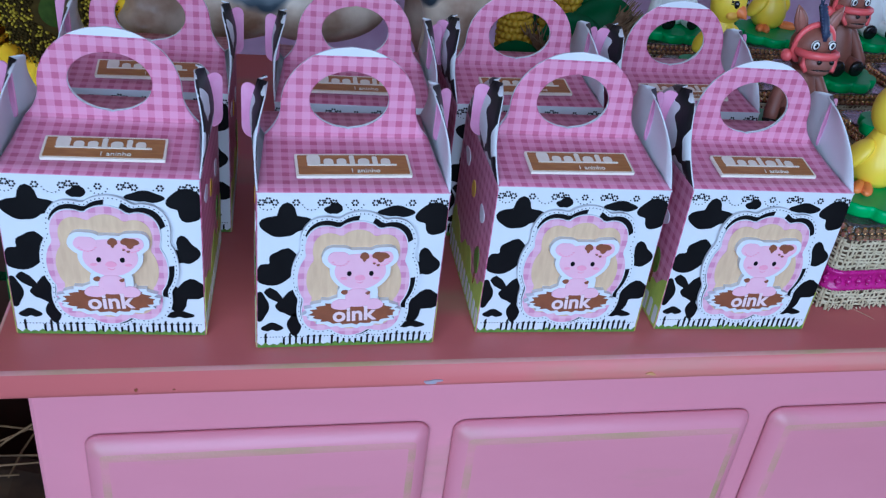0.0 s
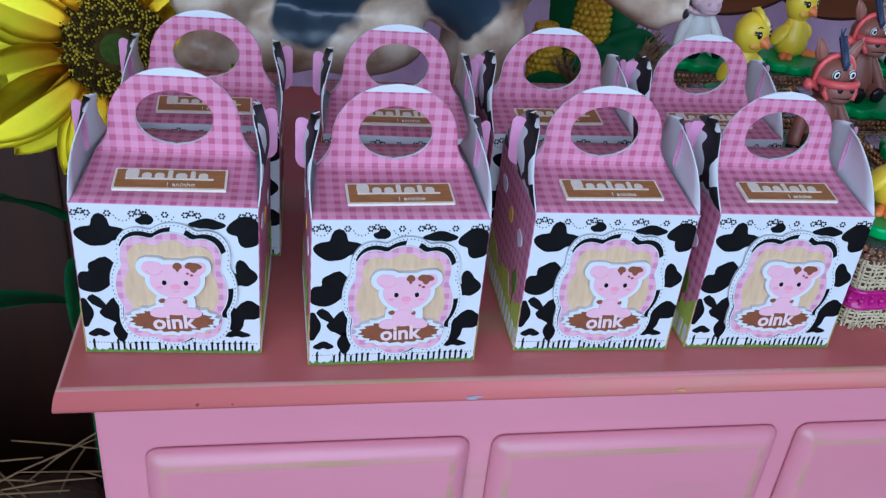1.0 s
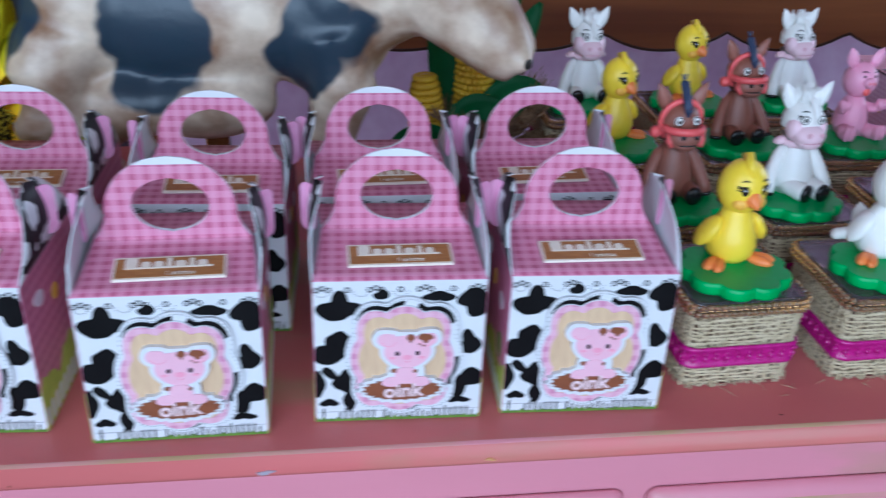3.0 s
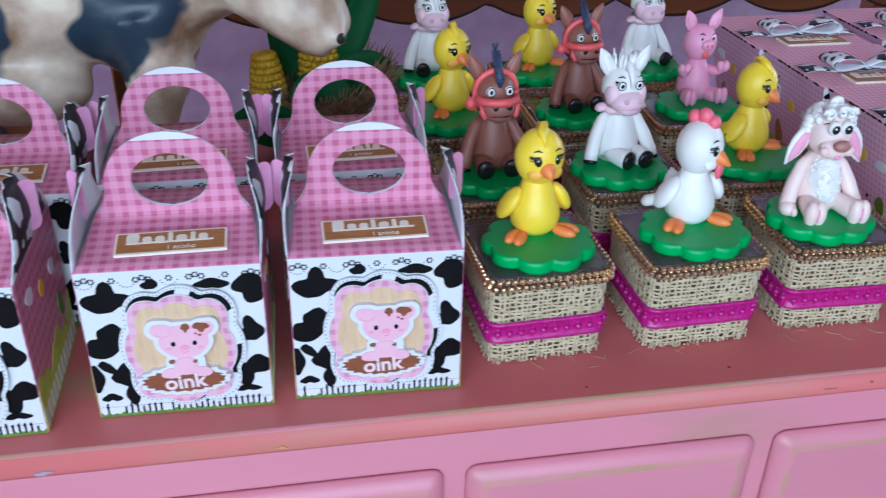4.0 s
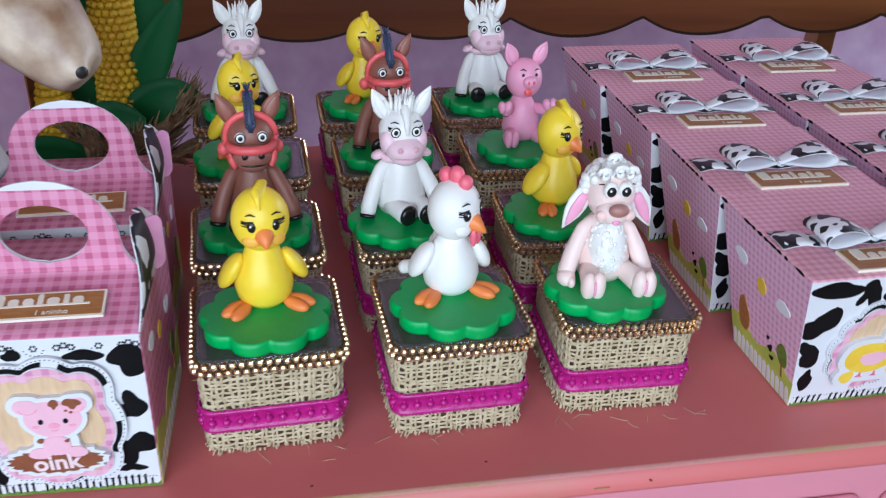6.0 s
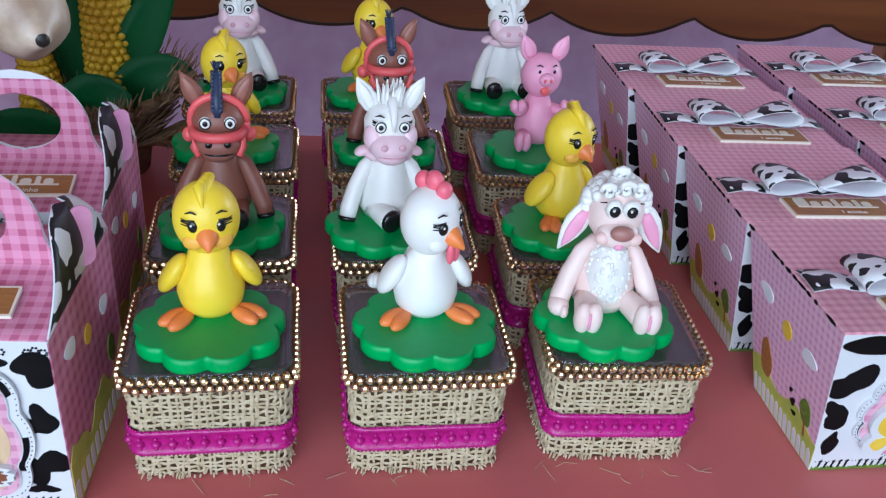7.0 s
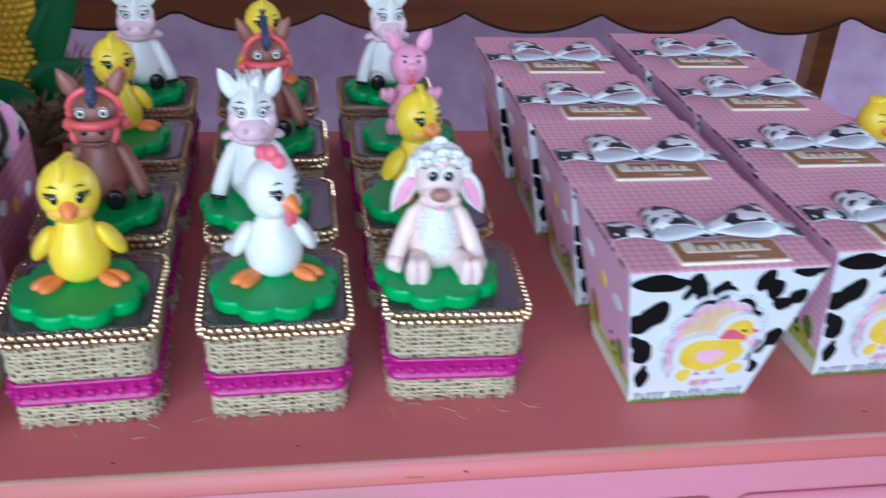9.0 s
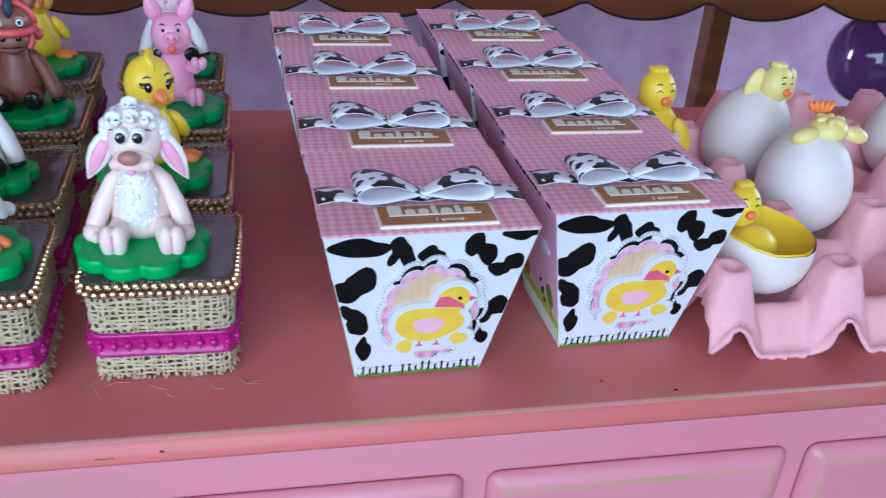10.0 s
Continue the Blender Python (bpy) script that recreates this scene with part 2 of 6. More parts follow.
def dyed_root(m, root, x0, x1):
    """Dye that runs from the root of a petal into its blade."""
    nt = m.node_tree
    old = nt.nodes["Principled BSDF"].inputs["Base Color"].links[0].from_socket
    tc = nt.nodes.new("ShaderNodeTexCoord")
    sep = nt.nodes.new("ShaderNodeSeparateXYZ")
    nt.links.new(tc.outputs["Object"], sep.inputs[0])
    rp = nt.nodes.new("ShaderNodeMapRange")
    rp.inputs[1].default_value, rp.inputs[2].default_value = x0, x1
    rp.inputs[3].default_value, rp.inputs[4].default_value = 0.85, 0.0
    nt.links.new(sep.outputs[0], rp.inputs[0])
    mx = nt.nodes.new("ShaderNodeMix")
    mx.data_type = "RGBA"
    nt.links.new(rp.outputs[0], mx.inputs[0])
    nt.links.new(old, mx.inputs[6])
    mx.inputs[7].default_value = (*root, 1)
    for node in list(nt.nodes):
        if node.type == "BSDF_PRINCIPLED":
            nt.links.new(mx.outputs[2], node.inputs["Base Color"])
        if node.type == "BSDF_TRANSLUCENT":
            nt.links.new(mx.outputs[2], node.inputs[0])


dyed_root(M_PETAL, (1.0, 0.55, 0.012), 0.0, 0.024)
M_SEED = material("sunflower_seed_head", (0.030, 0.020, 0.006), (0.055, 0.036, 0.008), 0.9, scale=300, spec=0.05)
M_SEEDTIP = material("seed_tips", (0.48, 0.36, 0.03), (0.30, 0.22, 0.02), 0.9, scale=300, spec=0.05)
M_SEEDMID = material("green_seed_centre", (0.045, 0.07, 0.012), (0.03, 0.05, 0.01), 0.9, scale=300, spec=0.05)
M_LEAF = material("green_foam_sheet", (0.011, 0.17, 0.042), (0.007, 0.11, 0.028), 0.6, scale=30, bump=0.15)
M_STRAW = material("straw", (0.20, 0.115, 0.045), (0.10, 0.055, 0.02), 0.7, scale=60)
M_CORN = material("yellow_corn_foam", (0.66, 0.42, 0.015), (0.52, 0.28, 0.01), 0.55, scale=60, bump=0.2)
M_PULP = material("pink_paper_pulp", (0.84, 0.46, 0.50), (0.78, 0.40, 0.44), 0.75, scale=40, bump=0.6, bscale=350)
M_PURPLE = material("purple_balloon", (0.10, 0.035, 0.14), (0.08, 0.03, 0.12), 0.12, scale=8, coat=0.5)
M_LILAC = material("lilac_balloon", (0.50, 0.22, 0.46), (0.45, 0.2, 0.42), 0.15, scale=8, coat=0.4)
M_MAGB = material("magenta_balloon", (0.45, 0.03, 0.12), (0.40, 0.03, 0.1), 0.15, scale=8, coat=0.4)


def statue_paint():
    """Aged cream paint with large black patches."""
    m = material("aged_painted_wood", (0.5, 0.4, 0.3), rough=0.36, bump=0.5, bscale=160, spec=0.5)
    nt = m.node_tree
    tc = nt.nodes.new("ShaderNodeTexCoord")
    n0 = nt.nodes.new("ShaderNodeTexNoise")
    n0.inputs["Scale"].default_value, n0.inputs["Detail"].default_value = 30, 5
    nt.links.new(tc.outputs["Object"], n0.inputs[0])
    rq = nt.nodes.new("ShaderNodeMapRange")
    rq.inputs[1].default_value, rq.inputs[2].default_value = 0.36, 0.66
    nt.links.new(n0.outputs[0], rq.inputs[0])
    base = colour_mix(nt, rq.outputs[0], (0.72, 0.60, 0.46), (0.25, 0.14, 0.08))
    nb = nt.nodes.new("ShaderNodeTexNoise")
    nb.inputs["Scale"].default_value, nb.inputs["Detail"].default_value = 17, 3
    nt.links.new(tc.outputs["Object"], nb.inputs[0])
    for c, r in COW_PATCHES:
        d = nt.nodes.new("ShaderNodeVectorMath")
        d.operation = "DISTANCE"
        nt.links.new(tc.outputs["Object"], d.inputs[0])
        d.inputs[1].default_value = c
        w = math_node(nt, "ADD", d.outputs["Value"], math_node(nt, "MULTIPLY", math_node(nt, "SUBTRACT", nb.outputs[0], 0.36), 0.075))
        rp = nt.nodes.new("ShaderNodeMapRange")
        rp.inputs[1].default_value, rp.inputs[2].default_value = r + 0.013, r + 0.009
        nt.links.new(w, rp.inputs[0])
        base = colour_mix(nt, rp.outputs[0], base, (0.022, 0.040, 0.060))
    for c, r in COW_SPOTS:
        d = nt.nodes.new("ShaderNodeVectorMath")
        d.operation = "DISTANCE"
        nt.links.new(tc.outputs["Object"], d.inputs[0])
        d.inputs[1].default_value = c
        base = colour_mix(nt, math_node(nt, "LESS_THAN", d.outputs["Value"], r * 1.6), base, (0.02, 0.018, 0.016))
    nt.links.new(base, nt.nodes["Principled BSDF"].inputs["Base Color"])
    return m


# ---- builders ----
def mesh_of(name, bm, mats):
    me = bpy.data.meshes.new(name)
    bm.normal_update()
    bm.to_mesh(me)
    bm.free()
    for m in mats if isinstance(mats, (list, tuple)) else [mats]:
        me.materials.append(m)
    return me


def part(name, bm, mats, parent=None, label=""):
    ob = new(name, mesh_of(name, bm, mats))
    if parent is not None:
        ob.parent = parent
    return tagged(ob, label)


def thing(name, label, category, group="", kind="", at=None):
    ob = tagged(new(name), label, category, group, kind)
    ob.empty_display_size = 0.02
    if at is not None:
        ob.matrix_world = at
    return ob


def box(bm, lo, hi, bevel=0.0, mi=0, segs=2):
    c = [(a + b) / 2 for a, b in zip(lo, hi)]
    d = [abs(b - a) for a, b in zip(lo, hi)]
    vs = bmesh.ops.create_cube(bm, size=1, matrix=Matrix.LocRotScale(c, None, d))["verts"]
    fs = {f for v in vs for f in v.link_faces}
    if bevel:
        es = list({e for v in vs for e in v.link_edges})
        r = bmesh.ops.bevel(bm, geom=es, offset=bevel, segments=segs, affect="EDGES", profile=0.5)
        fs = {f for v in vs if v.is_valid for f in v.link_faces} | set(r["faces"])
    for f in fs:
        if f.is_valid:
            f.material_index = mi
    return fs


def ell(bm, c, r, mi=0, rot=(0, 0, 0), seg=16, rings=10):
    m = pose(*c, *rot) @ Matrix.Diagonal((*r, 1))
    vs = bmesh.ops.create_uvsphere(bm, u_segments=seg, v_segments=rings, radius=1, matrix=m)["verts"]
    for f in {f for v in vs for f in v.link_faces}:
        f.material_index, f.smooth = mi, True
    return vs


def tube(bm, pts, radii, mi=0, seg=10, caps=True):
    """A round tube along points, with a radius at each."""
    rings = []
    pts = [Vector(p) for p in pts]
    for i, p in enumerate(pts):
        d = (pts[min(i + 1, len(pts) - 1)] - pts[max(i - 1, 0)]).normalized()
        q = d.to_track_quat("Z", "Y")
        rings.append([bm.verts.new(p + q @ Vector((math.cos(2 * math.pi * k / seg), math.sin(2 * math.pi * k / seg), 0)) * radii[i]) for k in range(seg)])
    fs = []
    for a, b in zip(rings, rings[1:]):
        for k in range(seg):
            fs.append(bm.faces.new((a[k], a[(k + 1) % seg], b[(k + 1) % seg], b[k])))
    if caps:
        fs.append(bm.faces.new(rings[0][::-1]))
        fs.append(bm.faces.new(rings[-1]))
    for f in fs:
        f.material_index, f.smooth = mi, True
    return fs


def lathe(bm, profile, mi=0, seg=20, at=(0, 0, 0)):
    """Turned body from (radius, height) pairs."""
    return tube(bm, [(at[0], at[1], at[2] + z) for r, z in profile], [max(r, 1e-5) for r, z in profile], mi, seg)


def sheet(bm, pts, m, z0, z1, mi=0, hole=None):
    """A flat cut-out: the outline pts in the plane of m, from z0 to z1 along its normal."""
    top = [bm.verts.new(m @ Vector((x, y, z1))) for x, y in pts]
    bot = [bm.verts.new(m @ Vector((x, y, z0))) for x, y in pts]
    n = len(pts)
    fs = [bm.faces.new((bot[i], bot[(i + 1) % n], top[(i + 1) % n], top[i])) for i in range(n)]
    if hole is None:
        fs += [bm.faces.new(top), bm.faces.new(bot[::-1])]
    for f in fs:
        f.material_index = mi
    return fs


def blob(cx, cy, rx, ry, seed, n=22, wild=0.28):
    r = random.Random(seed)
    a, b, c = (r.uniform(0, 6.3) for _ in range(3))
    out = []
    for i in range(n):
        t = 2 * math.pi * i / n
        k = 1 + wild * math.sin(2 * t + a) + wild * 0.9 * math.sin(3 * t + b) + wild * 0.35 * math.sin(5 * t + c)
        out.append((cx + rx * k * math.cos(t), cy + ry * k * math.sin(t)))
    return out


def scallop(rx, ry, lobes, depth, n=72, cx=0, cy=0, phase=0.0):
    out = []
    for i in range(n):
        t = 2 * math.pi * i / n
        k = 1 - depth + depth * abs(math.cos(lobes * t / 2 + phase)) ** 0.7
        out.append((cx + rx * k * math.cos(t), cy + ry * k * math.sin(t)))
    return out


def rounded(w, h, r, cx=0, cy=0, n=4):
    out = []
    for sx, sy, a0 in ((1, 1, 0), (-1, 1, 90), (-1, -1, 180), (1, -1, 270)):
        for i in range(n + 1):
            a = radians(a0 + 90 * i / n)
            out.append((cx + sx * (w / 2 - r) + r * math.cos(a), cy + sy * (h / 2 - r) + r * math.sin(a)))
    return out


def lettering(name, words, size, m, mat, parent, label="", bold=0.0):
    cu = bpy.data.curves.new(name, "FONT")
    cu.body, cu.size, cu.align_x, cu.align_y, cu.extrude = words, size, "CENTER", "CENTER", 0.0001
    cu.offset = bold
    cu.resolution_u = 3
    ob = new(name, cu)
    bpy.context.view_layer.update()
    me = bpy.data.meshes.new_from_object(ob.evaluated_get(bpy.context.evaluated_depsgraph_get()))
    bpy.data.objects.remove(ob)
    me.transform(m)
    me.materials.clear()
    me.materials.append(mat)
    ob = new(name, me)
    ob.parent = parent
    return tagged(ob, label)


def plane_of(o, u, v):
    """A frame with x along u and y along v, its z their normal."""
    u, v = Vector(u).normalized(), Vector(v).normalized()
    w = u.cross(v).normalized()
    v = w.cross(u)
    m = Matrix((u, v, w)).transposed().to_4x4()
    m.translation = Vector(o)
    return m


# ---- structure ----
def slab(name, lo, hi, mat, label, category):
    bm = bmesh.new()
    box(bm, lo, hi)
    return tagged(part(name, bm, mat), label, category, "", "structure")


slab("ground", (-60, -60, -0.3), (60, 60, -0.06), M_GROUND, "paved ground outside the veranda", "ground")
slab("floor", (-2.2, -2.2, -0.06), (3.2, 1.5, 0.0), M_FLOOR, "brown tiled floor of the party room", "floor")
slab("wall_north", (-2.2, 1.5, 0.0), (3.2, 1.65, 2.7), M_WALL, "lilac wall with a blotchy painted pattern", "wall")
# unseen west wall; its low opening is added for the fill lamp
bm = bmesh.new()
for lo, hi in (((-2.35, -2.2, 0), (-2.2, 0.95, 2.7)), ((-2.35, 1.45, 0), (-2.2, 1.65, 2.7)), ((-2.35, 0.95, 0), (-2.2, 1.45, 0.4)), ((-2.35, 0.95, 1.5), (-2.2, 1.45, 2.7))):
    box(bm, lo, hi)
tagged(part("wall_west", bm, M_PLASTER), "unseen plaster wall with a low opening added for the fill lamp", "wall", "", "structure")
bm = bmesh.new()
for lo, hi in (((3.2, -2.2, 0), (3.35, 0.2, 2.7)), ((3.2, 1.3, 0), (3.35, 1.65, 2.7)), ((3.2, 0.2, 0), (3.35, 1.3, 0.75)), ((3.2, 0.2, 1.95), (3.35, 1.3, 2.7))):
    box(bm, lo, hi)
tagged(part("wall_east", bm, M_PLASTER), "plaster wall with an open side window", "wall", "", "structure")
# unseen ceiling, added in warm brown to bounce warm light onto upward faces
slab("ceiling", (-2.35, -2.35, 2.7), (3.35, 1.65, 2.8), M_CEIL, "unseen ceiling, coloured warm brown for its bounce light", "ceiling")
bm = bmesh.new()
for lo, hi in (((-2.35, -2.35, 0), (-1.2, -2.2, 2.7)), ((2.6, -2.35, 0), (3.35, -2.2, 2.7)), ((-1.2, -2.35, 0), (2.6, -2.2, 0.5)), ((-1.2, -2.35, 2.55), (2.6, -2.2, 2.7))):
    box(bm, lo, hi)
tagged(part("wall_south", bm, M_PLASTER), "plaster wall with a wide open window", "wall", "", "structure")


# ---- pink dresser ----
def dresser():
    d = thing("dresser", "pink painted wooden dresser with worn olive edges", "dresser", at=pose(0, 0, 0, 0, 0, -0.64))
    # top board with a rounded nose along front and sides
    bm = bmesh.new()
    x0, x1, y0, y1 = -0.098, 1.06, -0.0109, 0.325
    prof = [(-0.0006, 0.0, 1), (0.0003, -0.0003, 1), (0.0010, -0.0011, 0), (0.0017, -0.0030, 0), (0.0024, -0.0060, 0), (0.0029, -0.0092, 0), (0.0027, -0.0106, 0), (0.0014, -0.0114, 0), (-0.02, -0.0116, 0)]
    loops = []
    for o, z, w in prof:
        loops.append([bm.verts.new((x, y, T + z)) for x, y in ((x0 - o, y0 - o), (x1 + o, y0 - o), (x1 + o, y1), (x0 - o, y1))])
    for (a, b), (_, _, w) in zip(zip(loops, loops[1:]), prof):
        for k in range(4):
            f = bm.faces.new((a[k], b[k], b[(k + 1) % 4], a[(k + 1) % 4]))
            f.material_index, f.smooth = w, True
    bm.faces.new(loops[0])
    bm.faces.new(loops[-1][::-1])
    part("top", bm, [M_TOP, M_WORN], d, "pink painted top board with warm shade in its colour and rounded worn edge")
    bm = bmesh.new()
    box(bm, (-0.092, 0.012, 0.10), (1.05, 0.312, T - 0.0116), 0.002)
    part("body", bm, M_PAINT, d)
    for sx in (-0.088, 1.01):
        for sy in (0.016, 0.27):
            bm = bmesh.new()
            box(bm, (sx, sy, 0.0), (sx + 0.036, sy + 0.036, 0.10), 0.003)
            part("leg", bm, M_PAINT, d)
    # raised panels of the drawers with round shoulders, three rows
    bm = bmesh.new()
    w, h = 0.150, 0.19
    # the outermost rings are coloured dark to stand for shade in the crease
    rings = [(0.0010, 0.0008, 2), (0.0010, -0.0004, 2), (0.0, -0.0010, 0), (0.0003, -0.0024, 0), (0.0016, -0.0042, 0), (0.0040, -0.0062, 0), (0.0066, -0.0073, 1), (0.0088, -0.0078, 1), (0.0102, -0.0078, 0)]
    loops = []
    for q, o, _ in rings:
        r_ = max(0.0062 - q * 0.6, 0.001)
        loops.append([bm.verts.new((w / 2 + x, o, -h / 2 + z)) for x, z in rounded(w - 2 * q, h - 2 * q, r_, n=4)])
    nl = len(loops[0])
    for (a, b), (_, _, mi) in zip(zip(loops, loops[1:]), rings):
        for k in range(nl):
            f = bm.faces.new((a[k], a[(k + 1) % nl], b[(k + 1) % nl], b[k]))
            f.material_index, f.smooth = mi, True
    bm.faces.new(loops[-1])
    bmesh.ops.recalc_face_normals(bm, faces=bm.faces)
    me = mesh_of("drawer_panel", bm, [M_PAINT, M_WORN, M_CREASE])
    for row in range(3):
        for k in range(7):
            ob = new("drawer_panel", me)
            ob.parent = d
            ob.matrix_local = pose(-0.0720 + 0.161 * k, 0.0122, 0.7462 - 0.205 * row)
    # paint chips and specks on the nose of the top board
    for x, z, w_, h_, mat_ in ((0.070, -0.0086, 0.0036, 0.0010, M_CHIPB), (0.165, -0.0080, 0.0020, 0.0008, M_YELCHIP), (-0.045, -0.0082, 0.0007, 0.0006, M_MUD), (-0.031, -0.0084, 0.0004, 0.0003, M_MUD), (0.415, -0.0070, 0.0028, 0.00016, M_SCRATCH), (0.436, -0.0055, 0.0006, 0.0003, M_MUD)):
        bm = bmesh.new()
        sheet(bm, blob(0, 0, w_, h_, int(x * 1000) % 17, 14, 0.25), plane_of((x, y0 - 0.0028, T + z), (1, 0, 0), (0, -0.05, 1)), -0.0003, 0.0004)
        part("paint_chip", bm, mat_, d)
    for x, y, r_ in ((0.645, -0.006, 0.0008), (0.615, 0.003, 0.0005), (0.37, 0.0, 0.0005), (0.30, -0.004, 0.0005)):
        bm = bmesh.new()
        sheet(bm, blob(0, 0, r_, r_ * 0.7, 3, 9, 0.2), plane_of((x, y, T), (1, 0, 0), (0, 1, 0)), -0.0002, 0.0003)
        part("speck", bm, M_BLACK, d)
    return d


def scratches(d):
    """Rubbed streaks across one drawer panel."""
    r = random.Random(12)
    for k in range(7):
        x, z = 0.510 + r.uniform(-0.010, 0.010), 0.7205 - 0.0045 * k
        bm = bmesh.new()
        ln = r.uniform(0.006, 0.014)
        pts = [(-ln, 0), (-ln * 0.3, 0.0004), (ln * 0.4, 0.0003), (ln, 0.0009), (ln * 0.4, -0.0004), (-ln * 0.3, -0.0005)]
        sheet(bm, pts[::-1], plane_of((x, 0.0050, z), (1, 0, -0.2 + 0.1 * k), (0, 0, 1)), -0.0002, 0.0003)
        part("scratch", bm, M_SCRATCH, d)


M_SCRATCH = material("olive_wood_streak", (0.45, 0.30, 0.10), (0.36, 0.24, 0.09), 0.5, scale=300)
M_CHIPB = material("pale_blue_chip", (0.36, 0.36, 0.42), (0.46, 0.28, 0.34), 0.5, scale=300)
M_YELCHIP = material("ochre_chip", (0.62, 0.36, 0.10), (0.60, 0.28, 0.16), 0.5, scale=300)
# dark tone for the shade where a panel meets the front
M_CREASE = material("shaded_crease", (0.16, 0.04, 0.05), (0.26, 0.07, 0.08), 0.7, scale=40)
scratches(dresser())


# ---- printed boxes ----
FLOWERS = [0.06, 0.2, 0.36, 0.5, 0.64, 0.8, 0.94]
# printed patches: middle, half sizes, and eight radii from the right edge round
PATCHES_HANDLED = [
    [(0.155, 0.82, 0.105, 0.092), (1.0, 0.72, 1.0, 0.72, 1.0, 0.9, 0.8, 0.75)], [(0.085, 0.55, 0.095, 0.092), (0.95, 1.15, 0.8, 0.5, 0.75, 1.0, 1.0, 0.95)],
    [(0.140, 0.315, 0.082, 0.080), (0.9, 1.05, 0.55, 1.15, 0.55, 0.7, 0.8, 1.15)], [(0.02, 0.285, 0.036, 0.075), (1, 0.9, 1, 1, 1, 1, 1, 0.9)],
    [(0.085, 0.135, 0.045, 0.030), (1, 0.9, 1, 0.9, 1, 0.8, 0.3, 0.8)], [(0.205, 0.16, 0.030, 0.06), (1, 0.8, 1, 0.9, 1, 0.9, 1, 1)]]
PATCHES_HANDLED += [
    [(0.92, 0.855, 0.088, 0.082), (1, 0.9, 0.9, 0.85, 0.9, 0.7, 1, 1)], [(0.89, 0.55, 0.088, 0.092), (0.9, 0.8, 0.95, 0.55, 1.05, 0.8, 0.7, 0.8)],
    [(0.86, 0.295, 0.105, 0.10), (1.1, 0.95, 0.55, 0.8, 0.75, 0.85, 1, 0.7)], [(0.86, 0.135, 0.06, 0.026), (1, 0.9, 1, 0.9, 1, 0.8, 0.3, 0.8)],
    [(0.39, 0.905, 0.036, 0.03), (1, 1, 1, 0.8, 1, 0.9, 0.8, 0.9)], [(0.72, 0.885, 0.075, 0.032), (1, 0.9, 1, 0.9, 1, 0.8, 0.7, 0.9)]]
PATCHES_FLARED = [
    [(0.165, 0.93, 0.11, 0.055), (1, 0.8, 0.9, 0.9, 1, 0.9, 0.9, 1)], [(0.35, 0.89, 0.055, 0.09), (0.9, 0.8, 0.9, 0.9, 0.7, 1, 0.6, 1.3)],
    [(0.715, 0.88, 0.07, 0.09), (1, 0.7, 1, 0.9, 0.8, 0.7, 0.5, 1.2)], [(0.92, 0.975, 0.075, 0.035), (1, 1, 0.9, 1, 1, 0.9, 1, 0.8)],
    [(0.13, 0.68, 0.09, 0.105), (1, 1.1, 0.7, 0.6, 0.8, 0.9, 0.9, 0.8)], [(0.87, 0.76, 0.07, 0.08), (0.9, 1, 0.8, 0.6, 1, 0.9, 0.7, 0.6)]]
PATCHES_FLARED += [
    [(0.15, 0.44, 0.062, 0.09), (0.9, 0.8, 0.8, 1.1, 0.6, 0.7, 0.9, 1.1)], [(0.80, 0.46, 0.085, 0.095), (1.1, 1, 0.6, 0.9, 0.7, 0.9, 0.9, 0.7)],
    [(0.21, 0.22, 0.03, 0.07), (1, 0.8, 1, 0.9, 1, 0.9, 1, 1)], [(0.77, 0.26, 0.05, 0.06), (1, 0.8, 1, 0.9, 1, 0.9, 0.6, 1)], [(0.5, 0.86, 0.05, 0.05), (1, 0.8, 1, 0.9, 1, 0.9, 0.6, 1)]]


def patch(cx, cy, rx, ry, radii, n=28, wild=False):
    """A soft outline through eight radii."""
    out = []
    for i in range(n):
        u = 8 * i / n
        k, f = int(u), u - int(u)
        f = f * f * (3 - 2 * f)
        r = radii[k % 8] * (1 - f) + radii[(k + 1) % 8] * f
        t = 2 * math.pi * i / n
        r = min(max(1 + (r - 0.86) * 2.3, 0.3), 1.5) if wild else r
        out.append((cx + rx * r * math.cos(t), cy + ry * r * math.sin(t)))
    return out


def inside(pts, lo, hi):
    return [(min(max(x, lo(y)), hi(y)), y) for x, y in pts]


